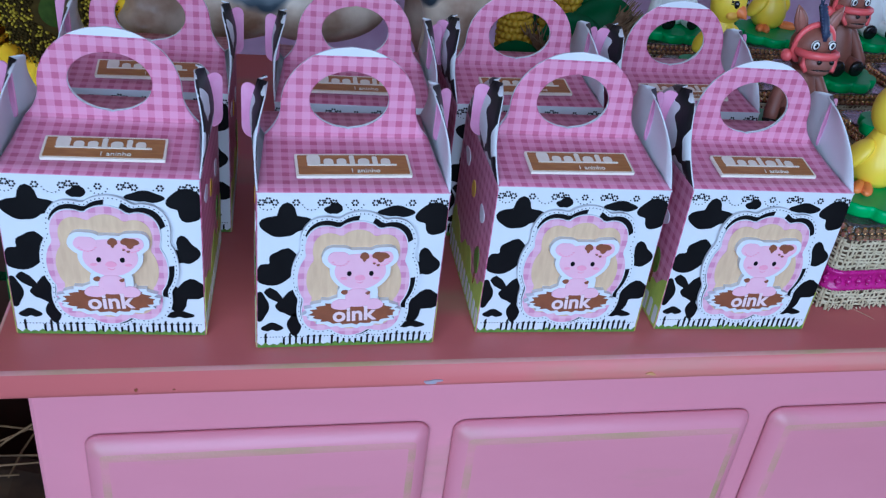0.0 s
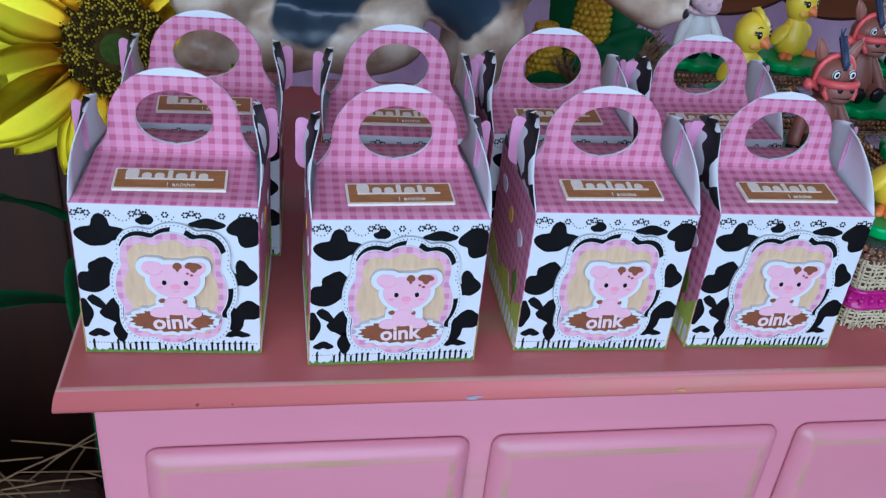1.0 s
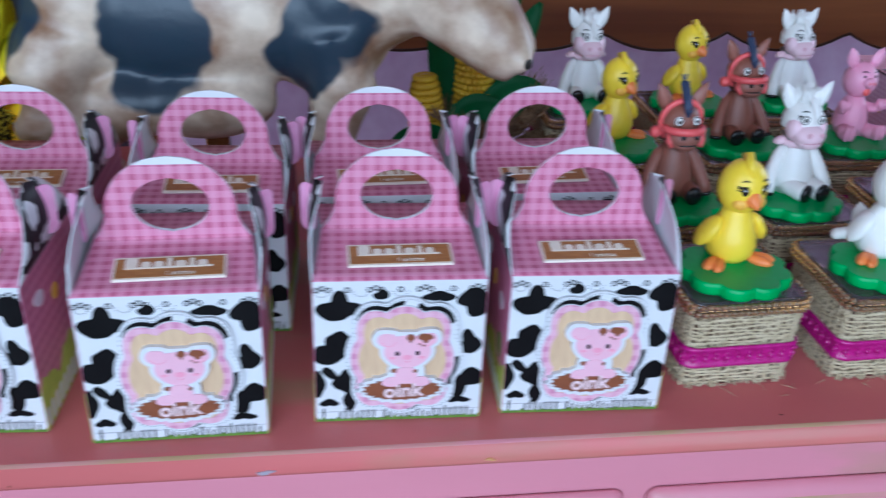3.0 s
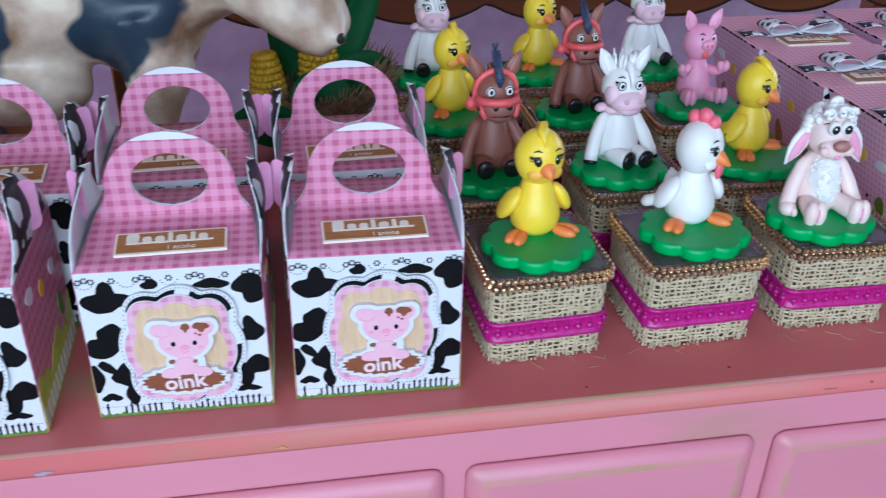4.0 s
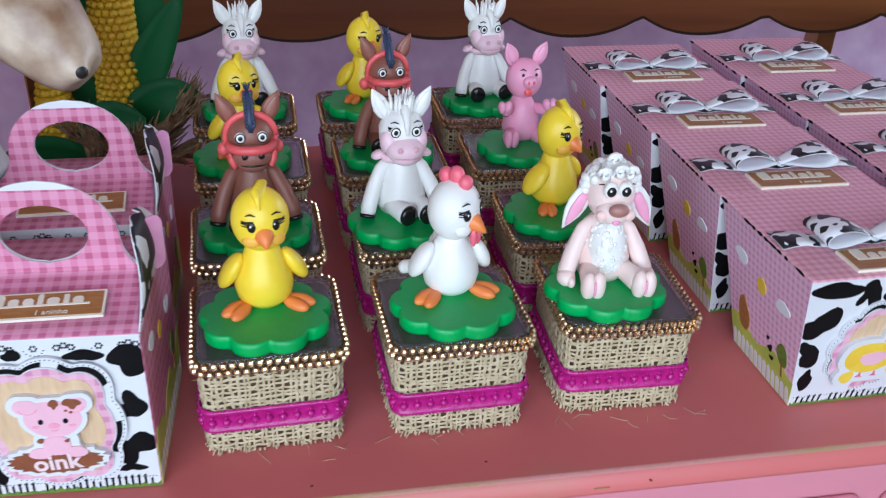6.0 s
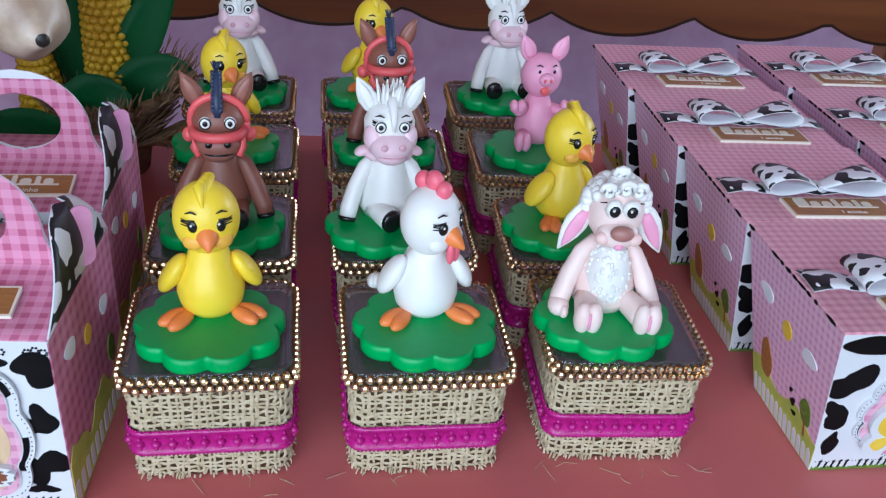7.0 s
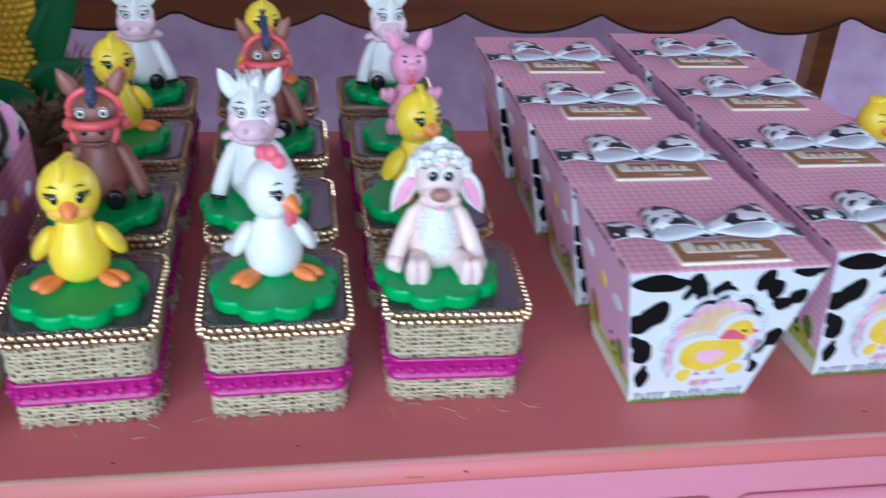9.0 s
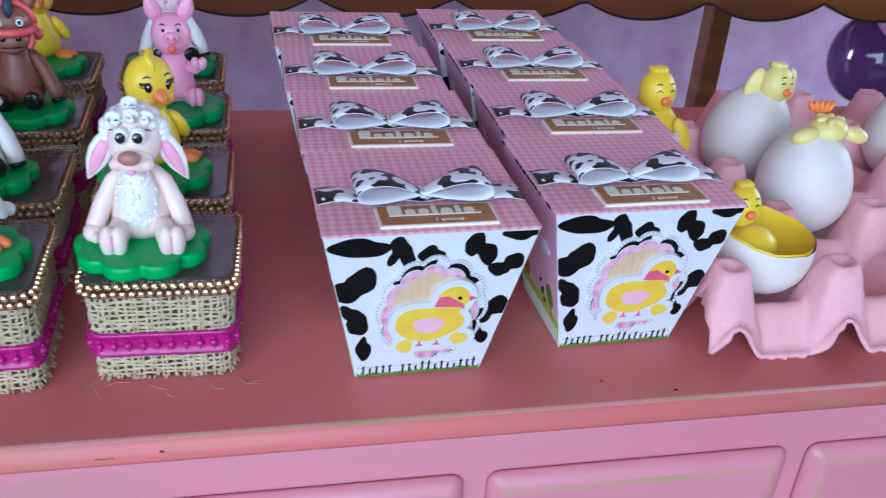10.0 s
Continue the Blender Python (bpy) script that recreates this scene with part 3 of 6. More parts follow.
def front_print(parent, m, w, h, lo, hi, patches, flowers=True):
    """Black patches, lace flowers, picket fence and grass on a front face whose plane is m, origin at its lower left."""
    bm = bmesh.new()
    for (cx, cy, rx, ry), radii in patches:
        pts = inside(patch(cx * w, cy * h, rx * w * 1.02, ry * h * 1.02, radii, 32, True), lo, hi)
        pts = [(x, min(max(y, 0.004), h - 0.0007)) for x, y in pts]
        sheet(bm, pts, m, 0.0, 0.00018)
    for k, fx in enumerate(FLOWERS if flowers else ()):
        for g in range(1 if k % 2 else 3):
            x0, y0 = fx * w + (g - 1) * 0.0024 * (1 if k % 2 == 0 else 0), 0.955 * h - (0.0008 if g != 1 else 0)
            for p in range(6):
                a = p * math.pi / 3 + g
                sheet(bm, blob(x0 + 0.00105 * math.cos(a), y0 + 0.00105 * math.sin(a), 0.00044, 0.00044, p, 6, 0), m, 0.0, 0.00022)
    for k in range(9 if flowers else 0):
        for q in range(7):
            a = math.pi * (1.1 + 0.8 * q / 6)
            x0, y0 = (k + 0.5) / 9 * w, 0.945 * h
            if k % 2 == 0:
                sheet(bm, blob(x0 + 0.0034 * math.cos(a), y0 + 0.0032 * math.sin(a), 0.00026, 0.00026, q, 6, 0), m, 0.0, 0.00022)
    for k in range(60):
        x0 = (k + 0.5) / 60 * w
        if lo(0.006) + 0.001 < x0 < hi(0.006) - 0.001:
            sheet(bm, blob(x0, 0.0052, 0.00024, 0.0002, 1, 5, 0), m, 0.0, 0.00022)
    n = 30
    for i in range(n):
        x = (i + 0.5) / n * w
        r = random.Random(i * 7 + 1)
        if r.random() < 0.72 and lo(0.003) + 0.001 < x < hi(0.003) - 0.001:
            hh = r.uniform(0.0040, 0.0074)
            sheet(bm, [(x - 0.00042, 0.0012), (x + 0.00042, 0.0012), (x + 0.00042, hh), (x - 0.00042, hh * 0.9)], m, 0.0, 0.0002)
    part("black_print", bm, M_BLACK, parent)
    bm = bmesh.new()
    n = 46
    pts = [(hi(0), 0.0002), (lo(0), 0.0002)][::-1]
    up = []
    for i in range(n + 1):
        x = lo(0) + (hi(0) - lo(0)) * i / n
        up.append((x, random.Random(i).uniform(0.0009, 0.0013) if i % 2 else random.Random(i).uniform(0.0015, 0.0027)))
    sheet(bm, [(lo(0), 0.0002), (hi(0), 0.0002)] + up[::-1], m, 0.0, 0.0003)
    part("printed_grass", bm, M_GRASSP, parent)


def bracket(w, h, grow=0.0, cx=0.0, cy=0.0, n=96):
    """A bracket-shaped outline: a rounded oblong with waves along its edge."""
    out = []
    for i in range(n):
        t = 2 * math.pi * i / n
        c, s_ = math.cos(t), math.sin(t)
        r = (abs(c) ** 3.2 + abs(s_) ** 3.2) ** (-1 / 3.2)
        wave = 1 - 0.12 + 0.12 * abs(math.cos(4 * t + 0.15)) ** 0.8 + 0.02 * math.cos(2 * t)
        out.append((cx + (w * r * wave * 0.93 + grow) * c, cy + (h * r * wave * 0.93 + grow) * s_))
    return out


def badge(parent, m, chick):
    """A die-cut card badge in four raised layers, on the plane m through its middle."""
    w, h = (0.0258, 0.0318) if not chick else (0.0225, 0.0275)
    line = (lambda g, cx=0.0, cy=0.0: bracket(w * 0.9, h * 0.92, g, cx, cy)) if not chick else (lambda g, cx=0.0, cy=0.0: scallop(w * 0.9 + g, h * 0.92 + g, 12, 0.09, n=96, cx=cx, cy=cy))
    bm = bmesh.new()
    sheet(bm, line(0.0028, 0.0008, 0.0008), m, 0.0, 0.0012)
    b = part("badge", bm, M_WHITE, parent, "layered scalloped paper badge")
    bm = bmesh.new()
    ring, inner = line(0.0012, 0.0008, 0.0008), line(-0.0018)
    for k, n in ((9, 12), (24, 15), (50, 10), (73, 8), (88, 9)):
        seg = [ring[(k + q) % 96] for q in range(n)]
        sheet(bm, seg + [inner[(k + q) % 96] for q in range(n)][::-1], m, 0.0012, 0.00135)
    for i, (x, y) in enumerate(line(0.0019, 0.0008, 0.0008)):
        sheet(bm, blob(x, y, 0.00024, 0.00024, 1, 5, 0), m, 0.0012, 0.00138)
    part("badge_print", bm, M_BLACK, b)
    bm = bmesh.new()
    sheet(bm, line(0.0), m, 0.0014, 0.0018)
    part("white_edge", bm, M_WHITE, b)
    bm = bmesh.new()
    sheet(bm, line(-0.0004), m, 0.0015, 0.00195)
    part("gingham_border", bm, M_GINGHAM_B, b)
    bm = bmesh.new()
    sheet(bm, line(-0.0037), m, 0.0018, 0.0021)
    part("badge_centre", bm, M_BEIGE, b)
    z = 0.0042
    k = 1.08
    if not chick:
        mm = m @ Matrix.Translation((0.0006, -0.0006, 0))
        splash = lambda g, f: [(-0.0008 + math.cos(t) * (0.0150 * q * f + g), -0.0128 + math.sin(t) * (0.0056 * q * f + g)) for t, q in [(2 * math.pi * i / 52, 1 + 0.09 * math.sin(i * 2.4) + 0.10 * abs(math.cos(math.pi * i / 26)) ** 3) for i in range(52)]]
        head = lambda g: patch(0.0012, 0.0064, 0.0098 + g, 0.0086 + g, (1, 1.02, 0.92, 1.02, 1, 0.94, 0.95, 0.94), 40)
        ear = lambda sx, g: patch(0.0012 + sx * 0.0082, 0.0122, 0.0042 + g, 0.0036 + g, (1, 1.1, 0.9, 1, 1, 0.9, 1, 0.9) if sx > 0 else (1, 1, 0.9, 1.1, 1.1, 1, 0.9, 0.9), 24)
        trunk = lambda g: rounded(0.0120 + 2 * g, 0.0100 + 2 * g, 0.0040, 0.0008, -0.0060)
        bm = bmesh.new()
        for i, q in enumerate((head(0.0018), ear(-1, 0.0018), ear(1, 0.0018), trunk(0.0018), splash(0.0018, 1.0))):
            sheet(bm, q, mm, 0.0021, z + 0.00002 * i)
        part("cutout_edge", bm, M_WHITE, b)
        bm = bmesh.new()
        sheet(bm, head(0), mm, z, z + 0.00022)
        sheet(bm, rounded(0.0096, 0.0085, 0.0036, 0.0008, -0.0056), mm, z, z + 0.00050)
        for sx in (-1, 1):
            sheet(bm, ear(sx, -0.0002), mm, z, z + 0.00034 + 0.00002 * sx)
            sheet(bm, blob(0.0008 + sx * 0.0062, -0.0088, 0.0038, 0.0026, 3, 16, 0.05), mm, z, z + 0.00056 + 0.00002 * sx)
        part("pink_cutout", bm, M_CUT, b)
        bm = bmesh.new()
        for sx in (-1, 1):
            sheet(bm, blob(0.0012 + sx * 0.0062, 0.0034, 0.0013, 0.0006, 3, 12, 0), mm, z, z + 0.00045)
            for q in range(7):
                t0 = math.pi * (1.15 + 0.12 * q)
                sheet(bm, blob(0.0012 + sx * 0.0078 + 0.0032 * math.cos(t0), 0.0122 + 0.0030 * math.sin(t0), 0.0005, 0.00022, 1, 6, 0), mm, z, z + 0.00052)
        sheet(bm, blob(0.0012, 0.0036, 0.0020, 0.0013, 3, 16, 0.03), mm, z, z + 0.0004)
        for q in range(5):
            sheet(bm, blob(0.0012 + (q - 2) * 0.0005, 0.0012 + 0.00012 * (q - 2) ** 2, 0.0003, 0.00018, 1, 6, 0), mm, z, z + 0.00045)
        part("blush_print", bm, M_BLUSH, b)
        bm = bmesh.new()
        for sx in (-1, 1):
            sheet(bm, blob(0.0012 + sx * 0.0042, 0.0056, 0.0009, 0.0011, 3, 12, 0), mm, z, z + 0.00045)
        part("dot_print", bm, M_BLACK, b)
        bm = bmesh.new()
        sheet(bm, splash(0.0, 0.97), mm, z, z + 0.0004)
        sheet(bm, patch(0.0024, 0.0130, 0.0018, 0.0020, (1, 1, 1, 1, 1, 0.6, 1.1, 0.6), 16), mm, z, z + 0.0005)
        sheet(bm, patch(0.0086, 0.0132, 0.0034, 0.0024, (1, 0.9, 0.8, 1, 1, 0.6, 1.1, 0.6), 20), mm, z, z + 0.0005)
        for x, y, r_ in ((0.0078, 0.0094, 0.0006), (0.0062, 0.0102, 0.0005), (-0.0044, -0.0030, 0.0012), (0.0046, -0.0034, 0.0009)):
            sheet(bm, blob(x, y, r_, r_ * 0.9, 1, 10, 0.1), mm, z, z + 0.00056)
        part("brown_print", bm, M_MUD, b)
        lettering("lettering", "oink", 0.0094, mm @ pose(-0.0004, -0.0134, z + 0.0007, 0, 0, 3), M_LETTER, b, "small pale pink lettering", 0.00025)
    else:
        mm = m @ Matrix.Translation((0.001, -0.002, 0)) @ Matrix.Diagonal((1.18, 1.28, 1, 1))
        shape = lambda g: [blob(-0.0015, -0.001, 0.0112 + g, 0.0074 + g, 4, 32, 0.06), blob(0.0062, 0.0085, 0.0054 + g, 0.0054 + g, 2, 24, 0.03),
                           blob(-0.0090, -0.0100, 0.003 + g, 0.0026 + g, 6, 16, 0.1), blob(0.0095, -0.0080, 0.003 + g, 0.0026 + g, 7, 16, 0.1), rounded(0.017, 0.006 + g, 0.003, 0, -0.0085)]
        bm = bmesh.new()
        for i, q in enumerate(shape(0.0024)):
            sheet(bm, q, mm, 0.0021, z + 0.00002 * i)
        part("cutout_edge", bm, M_WHITE, b)
        bm = bmesh.new()
        for i, q in enumerate(shape(0)[:4]):
            sheet(bm, q, mm, z, z + 0.0002 + 0.00003 * i)
        part("yellow_cutout", bm, M_YELP, b)
        bm = bmesh.new()
        sheet(bm, blob(-0.0015, -0.0015, 0.005, 0.0034, 8, 20, 0.08), mm, z, z + 0.0004)
        part("pink_print", bm, M_CUT, b)
        bm = bmesh.new()
        sheet(bm, [(-0.0002, 0.0062), (0.009, 0.0055), (0.0105, 0.0042), (0.0095, 0.0068), (0.004, 0.0102), (0.0012, 0.0098)], mm, z, z + 0.00045)
        sheet(bm, [(0.0115, 0.0078), (0.0140, 0.0088), (0.0115, 0.0098)], mm, z, z + 0.0004)
        for sx in (-0.004, 0.002):
            sheet(bm, [(sx - 0.0014, -0.0102), (sx + 0.0014, -0.0102), (sx + 0.0003, -0.0094), (sx + 0.0003, -0.0082), (sx - 0.0003, -0.0082), (sx - 0.0003, -0.0094)], mm, z, z + 0.00042)
        part("rose_print", bm, M_REDP, b)
        bm = bmesh.new()
        sheet(bm, blob(0.0082, 0.0092, 0.0008, 0.0006, 3, 12, 0), mm, z, z + 0.0005)
        part("dot_print", bm, M_BLACK, b)
    return b


def name_plate(parent, m, w=0.0435, h=0.0135):
    bm = bmesh.new()
    sheet(bm, rounded(w, h, 0.0005), m, 0.0, 0.0012)
    p = part("plate", bm, M_CREAM, parent, "small brown card plate with cream edge")
    bm = bmesh.new()
    sheet(bm, rounded(w - 0.0018, h - 0.0018, 0.0004), m, 0.001, 0.00132)
    part("plate_face", bm, M_PLATE, p)
    bm = bmesh.new()
    x = -w * 0.40
    for k, (bw, bh) in enumerate(((0.115, 0.50), (0.085, 0.30), (0.085, 0.30), (0.045, 0.44), (0.10, 0.30), (0.045, 0.40), (0.085, 0.30))):
        sheet(bm, rounded(w * bw, h * bh, min(w * bw, h * bh) * 0.4, x + w * bw / 2, -h * 0.04 + h * bh / 2), m, 0.0013, 0.00155 + 0.00001 * k)
        x += w * (bw + 0.028)
    sheet(bm, rounded(w * 0.78, h * 0.07, h * 0.03, -w * 0.01, -h * 0.02), m, 0.0013, 0.0015)
    part("writing_bar", bm, M_CREAM, p)
    lettering("lettering", "1 aninho", 0.0033, m @ pose(0.004, -h * 0.30, 0.0015), M_CREAM, p)
    return p


def gable_box():
    """A card favour box with a gable handle: origin at its front lower left corner."""
    W, D, H = 0.0715, 0.0715, 0.0705
    g = thing("gift_box", "pink gingham and cow-print card gift box with cut-out handle", "gift box", "handled gift boxes")
    bm = bmesh.new()
    box(bm, (0, 0, 0), (W, D, H), 0.0004, segs=1)
    for f in bm.faces:
        f.material_index = 1 if abs(f.normal.x) > 0.6 else 0
    part("body", bm, [M_WHITE, M_GINGHAM_S], g)
    # meadow printed along the side walls
    for sx, nx in ((0, -1), (W, 1)):
        bm = bmesh.new()
        m = plane_of((sx, 0 if nx > 0 else D, 0), (0, nx, 0), (0, 0, 1))
        top = [(D * i / 16, 0.020 + 0.004 * math.sin(i * 0.9) + 0.002 * math.sin(i * 2.1)) for i in range(17)]
        sheet(bm, [(0, 0.0003), (D, 0.0003)] + top[::-1], m, 0.0, 0.0002)
        for k in range(12):
            sheet(bm, rounded(0.0036, 0.009, 0.001, D * (k + 0.5) / 12, 0.006), m, 0.0, 0.0003, 1)
        part("printed_meadow", bm, [M_MEADOW, M_WHITE], g)
        for px, py, pr in ((0.016, 0.056, 0.0045), (0.054, 0.048, 0.0042)):
            bm = bmesh.new()
            sheet(bm, blob(px, py, pr * 1.15, pr * 0.8, int(pr * 9000), 18, 0.1), m, 0, 0.0003)
            part("printed_cloud", bm, M_SKYP, g)
        bm = bmesh.new()
        sheet(bm, blob(0.034, 0.049, 0.0036, 0.0038, 2, 16, 0), m, 0, 0.0003)
        part("printed_disc", bm, M_YELP, g)
        bm = bmesh.new()
        sheet(bm, blob(0.056, 0.027, 0.0044, 0.0058, 5, 18, 0.06), m, 0, 0.0004)
        sheet(bm, [(0.0553, 0.015), (0.0567, 0.015), (0.0563, 0.025), (0.0557, 0.025)], m, 0, 0.00045, 1)
        part("printed_tree", bm, [M_GRASSP, M_MUD], g)
    front_print(g, plane_of((0, 0, 0), (1, 0, 0), (0, 0, 1)), W, H, lambda y: 0.0004, lambda y: W - 0.0004, PATCHES_HANDLED)
    badge(g, plane_of((W / 2 + 0.0012, -0.0006, 0.0335), (1, 0, 0), (0, 0, 1)), False)
    # roof panels that bend up into the arched handle
    yr, zr, za = D / 2, H + 0.0062, H + 0.0425
    for side in (0, 1):
        bm = bmesh.new()
        def place(u, v):
            """v: 0 at the edge, 1 at the fold, up to 2 at the handle's top."""
            if v <= 1:
                y, z = yr * v * 0.97, H + 0.0062 * v ** 1.6
            else:
                y, z = yr * 0.97 + 0.0008 * (v - 1), zr + (za - zr) * (v - 1)
            return Vector((W / 2 + u, y if side == 0 else D - y, z))
        def half(v):
            if v <= 1:
                return W / 2 * (1 - v) + 0.0322 * v
            s = (v - 1) * (za - zr)
            r, c = 0.0262, 0.0125
            if s < c:
                k = s / c
                return 0.0322 + (r - 0.0322) * (1 - (1 - k) ** 2)
            return r * math.sqrt(max(1 - ((s - c) / (za - zr - c)) ** 2, 0))
        rows = [0, 0.2, 0.4, 0.6, 0.8, 0.92] + [1.0 + 0.2 * i / 16 for i in range(16)] + [1.2 + 0.5 * i / 14 for i in range(14)] + [1.7 + 0.3 * i / 14 for i in range(15)]
        hw, hh, hc = 0.0153, 0.0116, zr + 0.0152
        nu = 15
        holes = []
        def hole_half(v):
            z = place(0, v).z
            if v <= 1 or abs(z - hc) >= hh:
                return 0.0
            return hw * math.sqrt(1 - ((z - hc) / hh) ** 2)
        for s in (-1, 1):
            grid = []
            for v in rows:
                a, b = hole_half(v), max(half(v), hole_half(v) + 0.0002)
                grid.append([bm.verts.new(place(s * (a + (b - a) * i / nu), v)) for i in range(nu + 1)])
            for r0, r1 in zip(grid, grid[1:]):
                for i in range(nu):
                    q = (r0[i], r0[i + 1], r1[i + 1], r1[i])
                    f = bm.faces.new(q if (s > 0) == (side == 0) else q[::-1])
                    f.smooth = True
        bmesh.ops.remove_doubles(bm, verts=bm.verts, dist=0.00005)
        ob = part("roof_panel", bm, [M_GINGHAM, M_WHITE], g)
        so = ob.modifiers.new("card", "SOLIDIFY")
        so.thickness, so.offset, so.material_offset, so.material_offset_rim = 0.0007, -1, 1, 1
    # side gussets with a rounded pink finger
    for s in (-1, 1):
        bm = bmesh.new()
        xe = 0.0 if s < 0 else W
        grid = []
        n = 10
        for i in range(n + 1):
            k = i / n
            hd = (D / 2 - 0.001) * (1 - k) ** 0.9 + 0.0075 * k
            x = xe - s * (0.0045 * k - 0.0025 * math.sin(math.pi * k))
            z = H + 0.029 * k
            if k > 0.85:
                hd *= math.sqrt(max(1 - ((k - 0.85) / 0.16) ** 2, 0.05))
            grid.append([bm.verts.new((x + s * 0.0035 * k * (1 - abs(2 * j / 8 - 1)), D / 2 + hd * (2 * j / 8 - 1), z)) for j in range(9)])
        for r0, r1 in zip(grid, grid[1:]):
            for j in range(8):
                q = (r0[j], r0[j + 1], r1[j + 1], r1[j])
                f = bm.faces.new(q if s > 0 else q[::-1])
                f.smooth = True
        ob = part("gusset", bm, [M_COWP, M_WHITE], g)
        so = ob.modifiers.new("card", "SOLIDIFY")
        so.thickness, so.offset, so.material_offset, so.material_offset_rim = 0.0006, -1, 1, 1
        bm = bmesh.new()
        pts = [(x, y) for x, y in rounded(0.0078, 0.0225, 0.0038, 0, 0.0113)]
        m = plane_of((xe + s * 0.0015, D / 2 + 0.002, H + 0.004), (0.8, 0.6 * s, 0), (s * 0.06, 0.03, 1))
        sheet(bm, pts, m, 0, 0.0006)
        part("side_tab", bm, M_PINKCARD, g)
    m = plane_of((W / 2 + 0.0005, 0.0155, H + 0.0026), (1, 0.03, 0), (0, 1, 0.17))
    name_plate(g, m)
    return g


def bucket_box():
    """A flared card box with a bow: origin under its middle."""
    a, b, h = 0.0415, 0.0265, 0.0735
    d = 0.0375
    db = 0.0250
    g = thing("favor_box", "flared cow-print card box with pink gingham lid and bow", "favor box", "boxes with bows")
    bm = bmesh.new()
    lo = [bm.verts.new(v) for v in ((-b, -db, 0), (b, -db, 0), (b, db, 0), (-b, db, 0))]
    hi = [bm.verts.new(v) for v in ((-a, -d, h), (a, -d, h), (a, d, h), (-a, d, h))]
    bm.faces.new(lo[::-1])
    bm.faces.new(hi)
    for k in range(4):
        f = bm.faces.new((lo[k], lo[(k + 1) % 4], hi[(k + 1) % 4], hi[k]))
        f.material_index = 1 if k % 2 else 0
    part("body", bm, [M_WHITE, M_GINGHAM_FS], g)
    sl = math.hypot(d - db, h)
    front = plane_of((-a, -db, 0), (1, 0, 0), (0, -(d - db), h))
    front_print(g, front, 2 * a, sl, lambda y: (a - b) * (1 - max(y, 0) / sl) + 0.0003, lambda y: 2 * a - (a - b) * (1 - max(y, 0) / sl) - 0.0003, PATCHES_FLARED, False)
    badge(g, front @ pose(a + 0.0015, sl * 0.475, 0), True)
    # printed scenery on the side walls
    sw = math.hypot(a - b, h)
    for s in (-1, 1):
        m = plane_of((s * b, -d * s, 0), (0, s, 0), (s * (a - b), 0, h))
        lo_ = lambda y: (d - db) * (1 - y / sw)
        bm = bmesh.new()
        top = [(lo_(0.018) + (2 * d - 2 * lo_(0.018)) * i / 14, 0.018 + 0.003 * math.sin(i * 0.8)) for i in range(15)]
        sheet(bm, [(lo_(0) , 0.0003), (2 * d - lo_(0), 0.0003)] + top[::-1], m, 0, 0.0002)
        part("printed_meadow", bm, M_MEADOW, g)
        bm = bmesh.new()
        for k in range(13):
            x = lo_(0.004) + (2 * d - 2 * lo_(0.004)) * (k + 0.5) / 13
            sheet(bm, [(x - 0.0014, 0.0008), (x + 0.0014, 0.0008), (x + 0.0014, 0.009), (x, 0.0105), (x - 0.0014, 0.009)], m, 0, 0.0003)
        tagged(part("printed_fence", bm, M_WHITE, g), kind="stuff")
        for x, y, r in ((0.019, 0.055, 0.0045), (0.055, 0.049, 0.0044)):
            bm = bmesh.new()
            sheet(bm, blob(x, y, r * 1.15, r * 0.8, int(r * 9000), 18, 0.1), m, 0, 0.0003)
            part("printed_cloud", bm, M_SKYP, g)
        bm = bmesh.new()
        sheet(bm, blob(0.037, 0.049, 0.0038, 0.0042, 2, 16, 0), m, 0, 0.0003)
        part("printed_disc", bm, M_YELP, g)
        bm = bmesh.new()
        sheet(bm, blob(0.056, 0.024, 0.0044, 0.0058, 5, 18, 0.06), m, 0, 0.0003)
        sheet(bm, [(0.0553, 0.012), (0.0567, 0.012), (0.0563, 0.022), (0.0557, 0.022)], m, 0, 0.00035, 1)
        part("printed_tree", bm, [M_GRASSP, M_MUD], g)
        bm = bmesh.new()
        for i, (x, y, r) in enumerate(((0.046, 0.021, 0.002), (0.0475, 0.0165, 0.0016), (0.044, 0.0255, 0.0012))):
            sheet(bm, blob(x, y, r, r * 0.8, i, 12, 0.2), m, 0, 0.0004)
        part("black_print", bm, M_BLACK, g)
        bm = bmesh.new()
        sheet(bm, blob(0.022, 0.024, 0.0048, 0.0095, 9, 18, 0.08), m, 0, 0.0003)
        part("printed_barn", bm, M_PLATE, g)
    # lid with a lip
    bm = bmesh.new()
    box(bm, (-a - 0.0005, -d - 0.0005, h), (a + 0.0005, d + 0.0005, h + 0.0012), 0.0004, segs=1)
    part("lid", bm, M_GINGHAM_F, g)
    bm = bmesh.new()
    r = random.Random(5)
    for k in range(14):
        x = -a + 2 * a * (k + 0.5) / 14
        if r.random() < 0.65:
            sheet(bm, blob(x, 0.0009, r.uniform(0.0015, 0.0035), 0.0006, k, 10, 0.1), plane_of((0, d + 0.0006, h - 0.0005), (-1, 0, 0), (0, 0, 1)), 0, 0.0002)
            sheet(bm, blob(x * 0.9, 0.0012, r.uniform(0.0015, 0.0035), 0.0007, k, 10, 0.1), plane_of((-a - 0.0006, 0, h - 0.0008), (0, -1, 0), (0, 0, 1)), 0, 0.0002)
    part("edge_print", bm, M_BLACK, g)
    z0 = h + 0.0012
    name_plate(g, plane_of((0.003, -d + 0.0108, z0), (1, 0, 0), (0, 1, 0)), 0.046, 0.0165)
